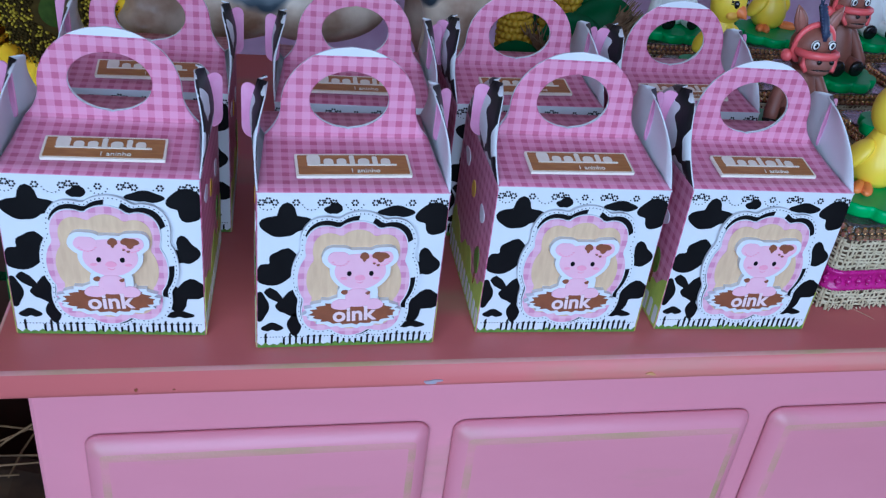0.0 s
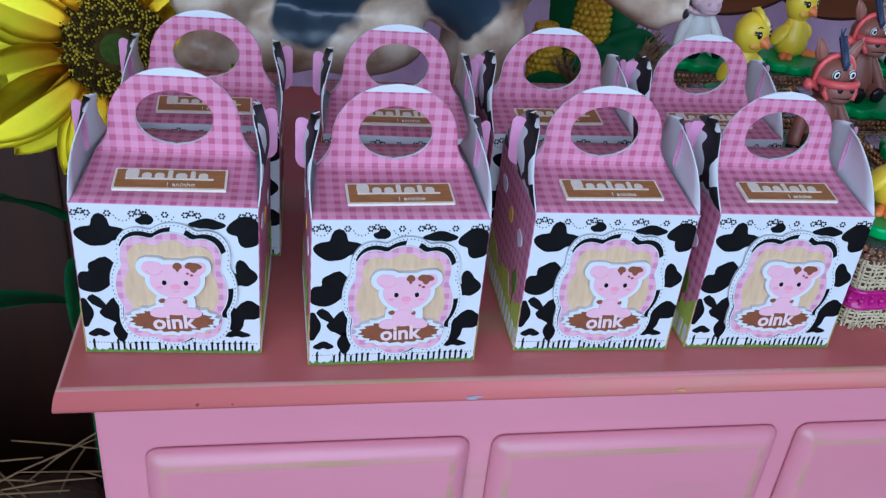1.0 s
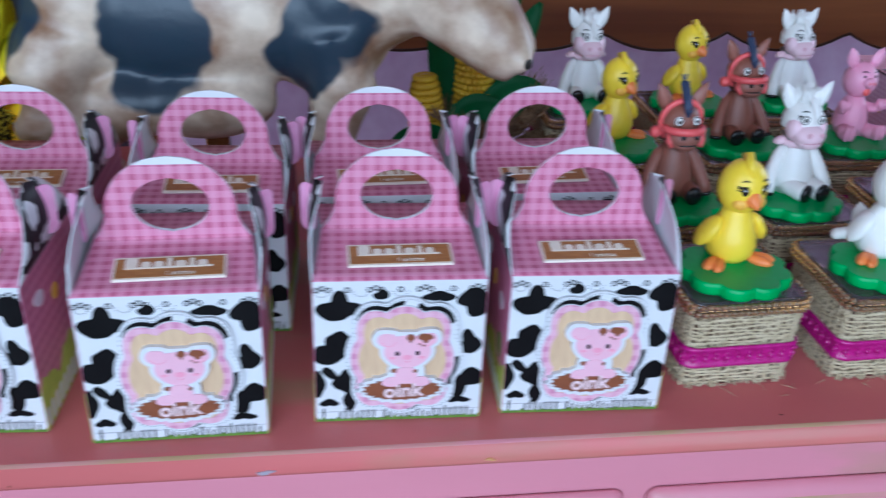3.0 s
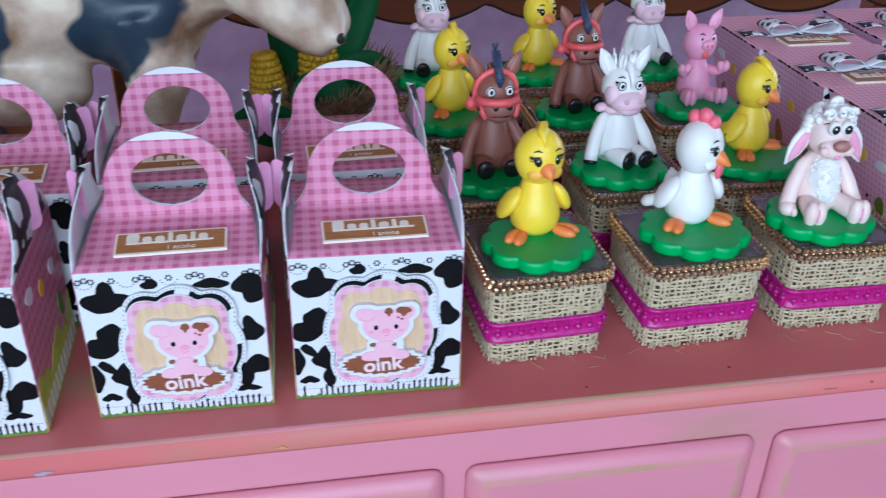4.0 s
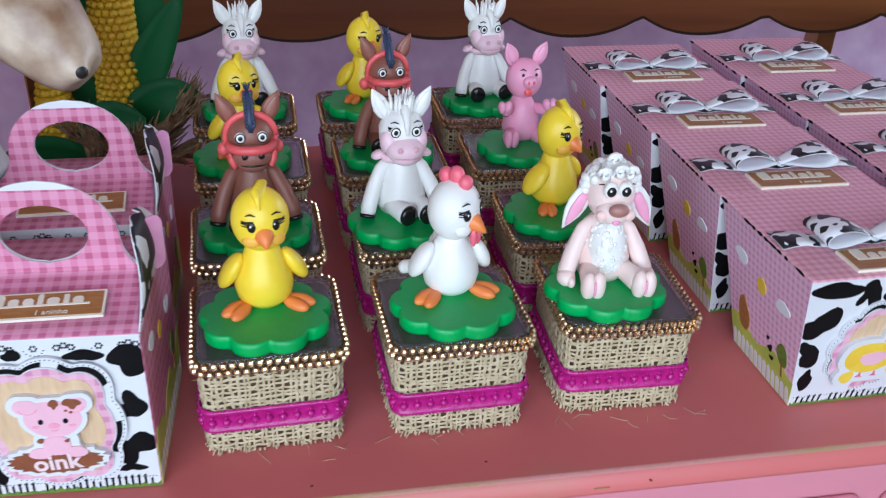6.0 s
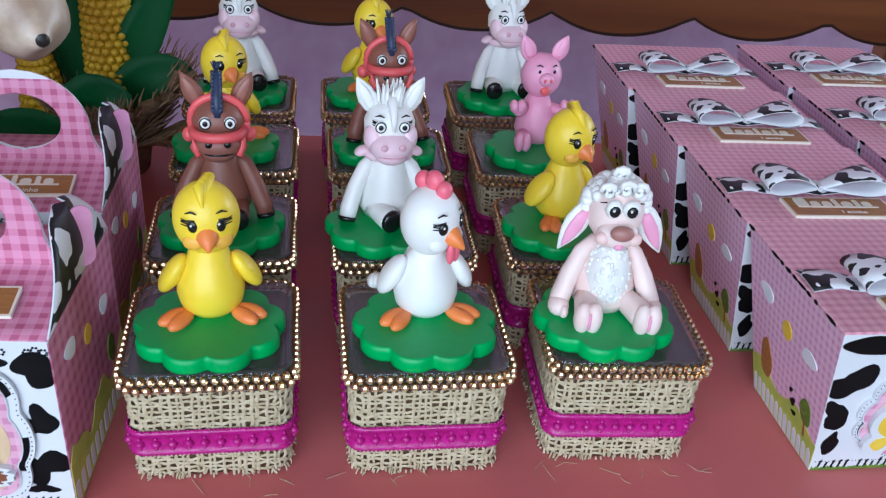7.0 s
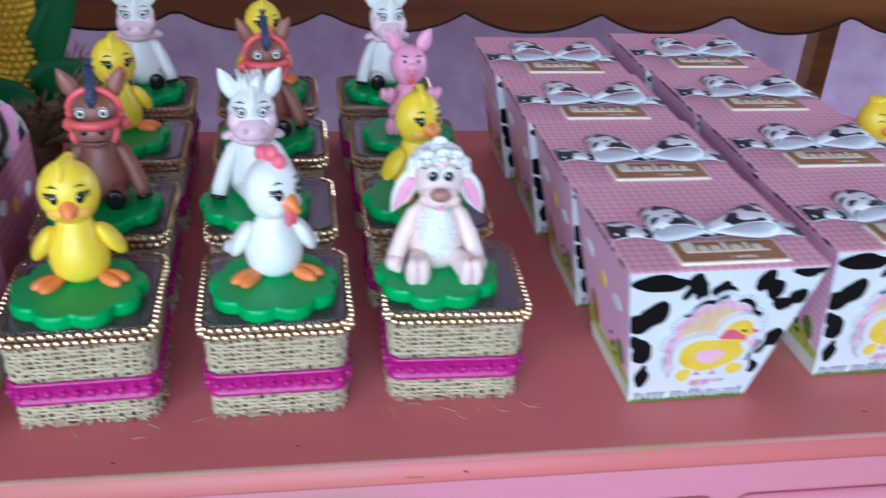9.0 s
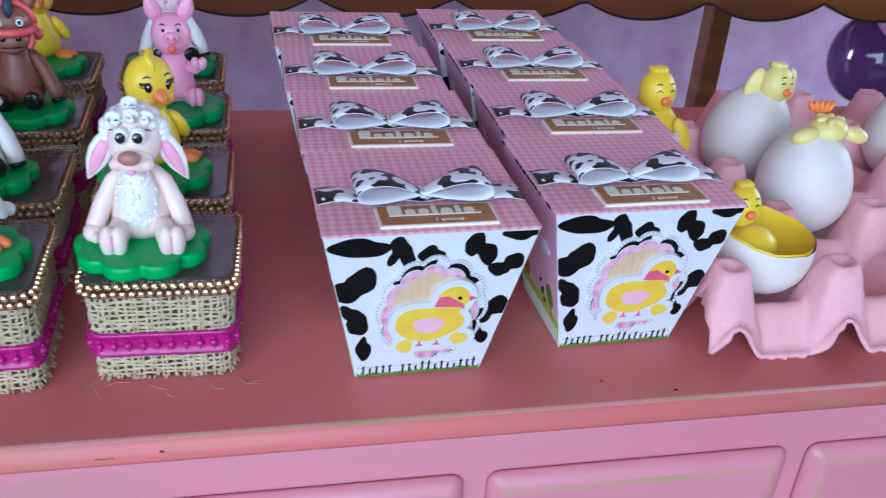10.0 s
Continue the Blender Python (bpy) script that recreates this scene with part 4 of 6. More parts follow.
    # bow of card ribbon: two tails, two open loops and a band
    y0 = -d + 0.0265

    def band(name, pts):
        """A ribbon through (x, z, y, half width) stations."""
        bmx = bmesh.new()
        rows_ = [[bmx.verts.new((x, y0 + yc + w_ * q, z0 + z + 0.0006 * (1 - q * q))) for q in (-1, -0.5, 0, 0.5, 1)] for x, z, yc, w_ in pts]
        for r0, r1 in zip(rows_, rows_[1:]):
            for q in range(4):
                bmx.faces.new(((r0[q], r0[q + 1], r1[q + 1], r1[q]) if s < 0 else (r0[q], r1[q], r1[q + 1], r0[q + 1]))).smooth = True
        ob_ = part(name, bmx, [M_COWB, M_WHITE], g)
        so_ = ob_.modifiers.new("card", "SOLIDIFY")
        so_.thickness, so_.offset, so_.material_offset, so_.material_offset_rim = 0.0004, -1, 1, 1

    for s in (-1, 1):
        pts = []
        for i in range(21):
            a_ = 2 * math.pi * i / 20
            e = (1 - math.cos(a_)) / 2
            pts.append((s * (0.0004 + 0.0265 * e), 0.0036 + 0.0054 * math.sin(a_) * e ** 0.5 + 0.0030 * e + 0.0014 * math.sin(math.pi * e), (-0.0016 if math.sin(a_) > 0 else -0.0004) * math.sin(math.pi * e) - 0.001, 0.0034 + 0.0062 * e))
        band("loop", pts)
        band("tail", [(s * 0.0412 * i / 8, 0.0008 + 0.0016 * math.sin(i * 0.75) ** 2, 0.0006 * i * (1 if s < 0 else 0.4) - 0.001, 0.0030 + 0.0042 * i / 8) for i in range(9)])
    lb = bmesh.new()
    ring = [(0.0012 * math.cos(t), 0.0034 + 0.0014 * math.sin(t)) for t in [2 * math.pi * k / 12 for k in range(12)]]
    m = plane_of((0, y0 + 0.0025, z0), (1, 0, 0), (0, 0, 1))
    sheet(lb, ring, m, 0.0, 0.0062)
    part("band", lb, M_WHITE, g)
    return g


BOXES = [(-0.091, 0.0135, -3.5), (0.0, 0.0, 0), (0.0912, 0.006, -2), (0.1725, 0.005, -2.5), (-0.082, 0.091, -2), (0.0085, 0.0815, -3), (0.0905, 0.0845, 0), (0.1715, 0.0835, 0)]
first = None
for x, y, a in BOXES:
    if first is None:
        first = gable_box()
        first.matrix_world = pose(x, y, T, 0, 0, a)
    else:
        copy_thing(first, pose(x, y, T, 0, 0, a))

BUCKETS = [(0.538, 0.0365, 1.0), (0.5365, 0.1120, 0.0), (0.534, 0.1875, -0.5), (0.531, 0.2620, 0), (0.6300, 0.0480, 1.5), (0.632, 0.1235, 0), (0.631, 0.1985, 0), (0.628, 0.2720, 0)]
first = None
for x, y, a in BUCKETS:
    if first is None:
        first = bucket_box()
        first.matrix_world = pose(x, y, T, 0, 0, a)
    else:
        copy_thing(first, pose(x, y, T, 0, 0, a))


# ---- acrylic boxes ----
def square_path(hw, r, n=5):
    return rounded(2 * hw, 2 * hw, r, n=n)


def acrylic_box():
    g = thing("acrylic_box", "burlap-wrapped acrylic box with magenta ribbon and rhinestone trim", "favor box", "burlap favor boxes")
    hb, ht, r = 0.0262, 0.0272, 0.006
    bm = bmesh.new()
    lo = [bm.verts.new((x, y, 0.0008)) for x, y in square_path(hb, r)]
    hi = [bm.verts.new((x, y, 0.0400)) for x, y in square_path(ht, r)]
    n = len(lo)
    for k in range(n):
        bm.faces.new((lo[k], lo[(k + 1) % n], hi[(k + 1) % n], hi[k])).smooth = True
    bm.faces.new(lo[::-1])
    part("tub", bm, M_TUB, g)
    # woven wrap: threads over and under one another round the tub
    bm = bmesh.new()
    path = []
    c = square_path(1.0, 0.22, n=6)
    ring = [Vector((x, y, 0)) for x, y in c]
    length = [0.0]
    for p, q in zip(ring, ring[1:] + ring[:1]):
        length.append(length[-1] + (q - p).length)
    def along(t):
        t = (t % 1.0) * length[-1]
        for i in range(len(ring)):
            if t <= length[i + 1]:
                k = (t - length[i]) / max(length[i + 1] - length[i], 1e-9)
                return ring[i].lerp(ring[(i + 1) % len(ring)], k)
        return ring[0]
    nv, nh = 84, 19
    rr = random.Random(3)
    def surf(t, z, out):
        p = along(t)
        s = hb + (ht - hb) * z / 0.040 + 0.0004 + out
        return Vector((p.x * s, p.y * s, z))
    for i in range(nv):
        t0 = (i + rr.uniform(-0.32, 0.32)) / nv
        w = rr.uniform(0.00045, 0.00075)
        dt = w / (8 * hb)
        zb = rr.uniform(-0.0006, 0.002)
        rows_ = []
        for k in range(12):
            z = max(zb, 0.0002) + (0.0395 - zb) * k / 11
            tt = t0 + rr.uniform(-0.0013, 0.0013)
            o = 0.0006 * (1 if (k + i) % 2 else -0.3)
            rows_.append([bm.verts.new(surf(tt - dt, z, o - 0.0002)), bm.verts.new(surf(tt, z, o + 0.0004)), bm.verts.new(surf(tt + dt, z, o - 0.0002))])
        for a, b in zip(rows_, rows_[1:]):
            for j in range(2):
                bm.faces.new((a[j], a[j + 1], b[j + 1], b[j])).smooth = True
    for i in range(nh):
        z0 = 0.0025 + 0.0365 * i / (nh - 1)
        w = rr.uniform(0.00045, 0.00075)
        rows_ = []
        for k in range(73):
            t = (k % 72) / 72
            z = z0 + (0.0004 * math.sin(k * 0.7 + i * 2) + rr.uniform(-0.0002, 0.0002) if k % 72 else 0)
            o = 0.0006 * (1 if (k + i) % 2 else -0.3) if k % 72 else 0
            rows_.append([bm.verts.new(surf(t, z - w, o - 0.0002)), bm.verts.new(surf(t, z, o + 0.0004)), bm.verts.new(surf(t, z + w, o - 0.0002))])
        for a, b in zip(rows_, rows_[1:]):
            for j in range(2):
                bm.faces.new((a[j], b[j], b[j + 1], a[j + 1])).smooth = True
    # loose ends of the hem and stray fibres
    for i in range(150):
        p = surf(rr.random(), rr.uniform(0.0008, 0.0040), 0.0006)
        out = Vector((p.x, p.y, 0)).normalized()
        d = out * rr.uniform(0.0002, 0.0014) + Vector((rr.uniform(-0.0007, 0.0007), rr.uniform(-0.0007, 0.0007), 0))
        q = p + d
        q.z = max(0.0005, p.z - rr.uniform(0.0005, 0.0030))
        tube(bm, [p, (p + q) / 2 + out * 0.0004, q], [0.0005, 0.0004, 0.00025], 0, 4, False)
    for i in range(60):
        p = surf(rr.random(), rr.uniform(0.004, 0.038), 0.0004)
        d = Vector((rr.uniform(-1, 1), rr.uniform(-1, 1), rr.uniform(-1, 1))) * 0.0022 + Vector((p.x, p.y, 0)).normalized() * 0.0014
        tube(bm, [p, p + d * 0.5, p + d], [0.00012, 0.0001, 0.00006], 0, 3, False)
    tagged(part("burlap_wrap", bm, M_BURLAP, g, "coarse open-weave jute wrap with frayed hem"), kind="stuff")
    # ribbon with raised beads and picot edges
    bm = bmesh.new()
    prof = [(0.0155, 0.0010), (0.0158, 0.0018), (0.0168, 0.0020), (0.0172, 0.0015), (0.0235, 0.0015), (0.0239, 0.0020), (0.0249, 0.0018), (0.0252, 0.0010)]
    loops = []
    nr = 96
    for z, o in prof:
        loops.append([bm.verts.new(surf(k / nr, 0.0176 + (z - 0.0204) * 1.12, o)) for k in range(nr)])
    for a, b in zip(loops, loops[1:]):
        for k in range(nr):
            bm.faces.new((a[k], a[(k + 1) % nr], b[(k + 1) % nr], b[k])).smooth = True
    for k in range(40):
        p = surf((k + 0.5) / 40, 0.0176, 0.0016)
        for dz, rad in ((0.0, 0.0018), (0.0022, 0.0008), (-0.0022, 0.0008)):
            ell(bm, (p.x, p.y, p.z + dz), (rad, rad, rad * 0.9), 0, seg=8, rings=5)
    for k in range(150):
        for z in (0.0121, 0.0231):
            p = surf(k / 150, z, 0.0014)
            ell(bm, p, (0.0005, 0.0005, 0.0005), 0, seg=5, rings=3)
    part("ribbon", bm, M_RIBBON, g, "magenta embossed satin ribbon")
    # clear lid
    bm = bmesh.new()
    lo = [bm.verts.new((x, y, 0.0395)) for x, y in square_path(0.0288, 0.006)]
    mid = [bm.verts.new((x, y, 0.0466)) for x, y in square_path(0.0285, 0.006)]
    top = [bm.verts.new((x, y, 0.0474)) for x, y in square_path(0.0272, 0.0055)]
    inn = [bm.verts.new((x, y, 0.0470)) for x, y in square_path(0.0262, 0.005)]
    for a, b in ((lo, mid), (mid, top), (top, inn)):
        for k in range(n):
            bm.faces.new((a[k], a[(k + 1) % n], b[(k + 1) % n], b[k])).smooth = True
    bm.faces.new(inn)
    bm.faces.new(lo[::-1])
    part("lid", bm, M_ACRYLIC, g, "clear acrylic lid")
    # two rows of rhinestones in gold settings round the lid
    bm = bmesh.new()
    nb = 66
    sq = square_path(0.0294, 0.0065, n=8)
    pts = [Vector((x, y, 0)) for x, y in sq]
    seglen = [(q - p).length for p, q in zip(pts, pts[1:] + pts[:1])]
    tot = sum(seglen)
    def lid_at(t):
        t = (t % 1) * tot
        for i, s in enumerate(seglen):
            if t <= s:
                return pts[i].lerp(pts[(i + 1) % len(pts)], t / max(s, 1e-9))
            t -= s
        return pts[0]
    for z in (0.0418, 0.0452):
        for k in range(nb):
            p = lid_at((k + (0.5 if z > 0.044 else 0)) / nb)
            jz = rr.uniform(-0.00015, 0.00015)
            ell(bm, (p.x * 1.006, p.y * 1.006, z + jz), (0.00145, 0.00145, 0.00145), 0, seg=7, rings=5)
            ell(bm, (p.x * 0.99, p.y * 0.99, z + jz), (0.0015, 0.0015, 0.0017), 1, seg=6, rings=4)
    for f in bm.faces:
        f.smooth = False
    tagged(part("rhinestone_trim", bm, [M_STONE, M_GOLD], g, "gold rhinestone strips"), kind="stuff")
    return g


TUBS = []
for row, y in enumerate((0.0435, 0.1170, 0.1990, 0.2750)):
    for col in range(3):
        TUBS.append(((0.2865, 0.3625, 0.4370)[col] - (0, 0.003, 0.0045, 0.008)[row], y + (0, -0.0005, 0.0035)[col] * (row < 1), (2, 1, -2)[col] * (1 - row * 0.3)))
first = None
for x, y, a in TUBS:
    if first is None:
        first = acrylic_box()
        first.matrix_world = pose(x, y, T, 0, 0, a)
    else:
        copy_thing(first, pose(x, y, T, 0, 0, a))


# ---- clay figurines ----
def base_pad(bm, mi=0):
    pts = []
    for i in range(108):
        t = 2 * math.pi * i / 108
        k = 0.83 + 0.17 * abs(math.sin(4.5 * t + 0.6)) ** 0.55
        pts.append((0.0264 * k * math.cos(t), 0.0240 * k * math.sin(t) - 0.0060))
    tops = [[bm.verts.new((x * k, (y + 0.006) * k - 0.006, z)) for x, y in pts] for k, z in ((0.975, 0.0), (1.0, 0.0010), (1.004, 0.0040), (0.990, 0.0054), (0.965, 0.0060))]
    for a, b in zip(tops, tops[1:]):
        for i in range(len(pts)):
            f = bm.faces.new((a[i], a[(i + 1) % len(pts)], b[(i + 1) % len(pts)], b[i]))
            f.material_index, f.smooth = mi, True
    f = bm.faces.new(tops[-1])
    f.material_index = mi
    f = bm.faces.new(tops[0][::-1])
    f.material_index = mi


def turn(bm, start, a):
    """Turn all that was added after the pad about the upright axis."""
    bm.verts.ensure_lookup_table()
    bmesh.ops.scale(bm, vec=(1, 1, 1.08), verts=bm.verts[start:])
    bmesh.ops.rotate(bm, cent=(0, 0, 0), matrix=Matrix.Rotation(radians(a), 3, "Z"), verts=bm.verts[start:])
    bmesh.ops.translate(bm, vec=(0, 0.003, -0.0005), verts=bm.verts[start:])


def eyes(bm, y, z, dx, r, white=None, black=1, lash=True, glint=None):
    """Round eyes with a dark rim on white, or black ovals with a glint; brows and lashes painted above."""
    for s in (-1, 1):
        if white is not None:
            ell(bm, (s * dx, y, z), (r * 1.55, r * 0.7, r * 1.55), white, seg=14, rings=10)
            ell(bm, (s * dx, y - r * 0.50, z), (r * 0.72, r * 0.35, r * 0.72), black, seg=10, rings=6)
            tube(bm, [(s * dx + r * 1.3 * math.cos(t), y - r * 0.42, z + r * 1.3 * math.sin(t)) for t in [math.pi * q / 8 for q in range(17)]], [r * 0.17] * 17, black, 5)
        else:
            ell(bm, (s * dx, y, z), (r, r * 0.55, r * 1.2), black, rot=(0, 0, s * 22), seg=14, rings=10)
        if glint is not None:
            ell(bm, (s * dx - r * 0.3, y - r * (0.75 if white is not None else 0.5), z + r * 0.45), (r * 0.26, r * 0.15, r * 0.26), glint, seg=6, rings=4)
        if lash:
            up = z + r * 1.9
            tube(bm, [(s * (dx - 0.0014), y - 0.0002, up + 0.0008), (s * (dx + 0.0004), y, up + 0.0016), (s * (dx + 0.0022), y + 0.0010, up + 0.0008)], [0.0002, 0.0004, 0.0002], black, 5)
            tube(bm, [(s * (dx - r * 0.4), y - 0.0004, z + r * 1.2), (s * (dx + r * 0.9), y + 0.0002, z + r * 1.1), (s * (dx + r * 2.0), y + 0.0014, z + r * 1.0)], [0.0003, 0.0004, 0.0002], black, 5)
            for k in range(3):
                tube(bm, [(s * (dx + r * 0.8), y + 0.0002, z + r * (0.1 + 0.4 * k)), (s * (dx + r * 2.1), y + 0.0013, z + r * (0.35 + 0.55 * k))], [0.00032, 0.00015], black, 4)


def ear(bm, base, tip, w, mi, inner=None):
    """A flat pointed ear that widens above its root."""
    base, tip = Vector(base), Vector(tip)
    for k, off, m in ((1.0, 0.0, mi), (0.58, -0.30, inner)):
        if m is None:
            continue
        ts = (0.0, 0.18, 0.4, 0.62, 0.82, 1.0) if k == 1 else (0.12, 0.25, 0.45, 0.62, 0.78, 0.9)
        fs = tube(bm, [base.lerp(tip, t) for t in ts], [w * k * q for q in (0.55, 0.86, 1.0, 0.84, 0.48, 0.06)], m, 12)
        for v in {v for f in fs for v in f.verts}:
            t = (v.co - base).dot(tip - base) / (tip - base).length_squared
            y = base.lerp(tip, t).y
            v.co.y = y + (v.co.y - y) * 0.42 + off * w


def bird(bm):
    """Pad 0, body 1, orange 2, black 3, blush 4, white 5."""
    lathe(bm, [(0.003, 0.0054), (0.0080, 0.0062), (0.0108, 0.0092), (0.0118, 0.0135), (0.0112, 0.0178), (0.0092, 0.0226), (0.0072, 0.0268), (0.0060, 0.0305), (0.0056, 0.0340), (0.004, 0.036)], 1, 28)
    ell(bm, (0, -0.0005, 0.0400), (0.0112, 0.0106, 0.0122), 1, seg=28, rings=18)
    for s in (-1, 1):
        c, k = math.cos(radians(46)), math.sin(radians(46))
        for q in (-1, 1):
            ell(bm, (s * (0.0120 + 0.0018 * q * c), -0.0085 + 0.0018 * q * k, 0.0074), (0.0030, 0.0064, 0.0024), 2, rot=(0, 0, s * (46 + q * 7)), seg=14, rings=8)
        ell(bm, (s * 0.0050, -0.0084, 0.0352), (0.0036, 0.0020, 0.0026), 4, rot=(0, 0, s * 28))
    ell(bm, (0, 0.0125, 0.0125), (0.005, 0.0045, 0.0035), 1, rot=(35, 0, 0))


def beak(bm, k=1.0):
    tube(bm, [(0, -0.0080, 0.0376), (0, -0.0105, 0.0372), (0, -0.0130, 0.0362), (0, -0.0150 * k, 0.0348)], [0.0046, 0.0036, 0.0022, 0.0005], 2, 14)


def wings(bm, lean, feathers=0):
    for s in (-1, 1):
        ell(bm, (s * 0.0126, 0.0008, 0.0196), (0.0034, 0.0060, 0.0086), 1, rot=(14, s * -lean, s * 8), seg=18, rings=12)
        for q in range(feathers):
            ell(bm, (s * (0.0150 + 0.0010 * q), 0.0046 + 0.0022 * q, 0.0150 - 0.0012 * q), (0.0026, 0.0042, 0.0028), 1, rot=(-35, s * -lean, s * 10), seg=10, rings=7)


def duckling(name, a, label):
    bm = bmesh.new()
    base_pad(bm)
    k = len(bm.verts)
    bird(bm)
    beak(bm)
    wings(bm, 34)
    eyes(bm, -0.0096, 0.0412, 0.0045, 0.0018, None, 3, True, 5)
    for i in range(4):
        t = i / 3
        tube(bm, [(0.0008 * (i - 1.5), -0.0092 + 0.0015 * i, 0.0474 + 0.0010 * i), (0.0012 * (i - 1.5), -0.0052 + 0.002 * i, 0.0522 + 0.0003 * i), (0.0004 * (i - 1.5), 0.0012 + 0.001 * i, 0.0520)], [0.0005, 0.0019, 0.0012], 1, 10)
    turn(bm, k, a)
    return tagged(part(name, bm, [M_GREEN, M_YELLOW, M_ORANGE, M_EYE, M_DUCKBLUSH, M_WCLAY]), label, "figurine", "clay figurines")


def hen(name, a, label):
    bm = bmesh.new()
    base_pad(bm)
    k = len(bm.verts)
    bird(bm)
    beak(bm, 1.06)
    wings(bm, 30, 3)
    eyes(bm, -0.0096, 0.0412, 0.0045, 0.0019, None, 3, True, 1)
    for y, z, r in ((-0.0052, 0.0520, 0.0030), (-0.0008, 0.0538, 0.0036), (0.0040, 0.0526, 0.0032)):
        ell(bm, (0, y, z), (0.0030, r, r), 6)
    for s in (-1, 1):
        ell(bm, (s * 0.0014, -0.0112, 0.0318), (0.0016, 0.0015, 0.0038), 6)
    for i in range(5):
        ell(bm, ((i - 2) * 0.0018, 0.0150, 0.0165 + 0.0012 * (2 - abs(i - 2))), (0.0016, 0.0055, 0.0024), 1, rot=(40, 0, (i - 2) * 14))
    bm.verts.ensure_lookup_table()
    bmesh.ops.rotate(bm, cent=(0, 0, 0), matrix=Matrix.Rotation(radians(36), 3, "Z"), verts=[v for v in bm.verts[k:] if v.co.z > 0.0275])
    turn(bm, k, a)
    return tagged(part(name, bm, [M_GREEN, M_WCLAY, M_ORANGE, M_EYE, M_WCLAY, M_WCLAY, M_RED]), label, "figurine", "clay figurines")


def sitting(bm, body, limb, sole, legs):
    """Seated body with long arms beside it and two legs in front; legs: where their ends lie."""
    lathe(bm, [(0.004, 0.0054), (0.0098, 0.0064), (0.0122, 0.0104), (0.0120, 0.0150), (0.0102, 0.0210), (0.0080, 0.0265), (0.0062, 0.0315), (0.0040, 0.0345)], body, 28)
    for s in (-1, 1):
        tube(bm, [(s * 0.0050, 0.0006, 0.0310), (s * 0.0098, -0.0012, 0.0262), (s * 0.0138, -0.0040, 0.0188), (s * 0.0168, -0.0075, 0.0112), (s * 0.0176, -0.0090, 0.0082)], [0.0022, 0.0032, 0.0036, 0.0038, 0.0034], limb, 14)
        if sole is not None:
            tube(bm, [(s * 0.0175, -0.0089, 0.0086), (s * 0.0178, -0.0094, 0.0070)], [0.0039, 0.0036], sole, 14)
    for s, end in zip((-1, 1), legs):
        root, tip = Vector((s * 0.0068, -0.0040, 0.0110)), Vector((end, -0.0190, 0.0104))
        d = (tip - root).normalized()
        tube(bm, [root, root.lerp(tip, 0.4), root.lerp(tip, 0.8), tip], [0.0040, 0.0044, 0.0048, 0.0044], limb, 16)
        if sole is not None:
            tube(bm, [tip - d * 0.0012, tip + d * 0.0002, tip + d * 0.0010], [0.0047, 0.0047, 0.0036], sole, 16)


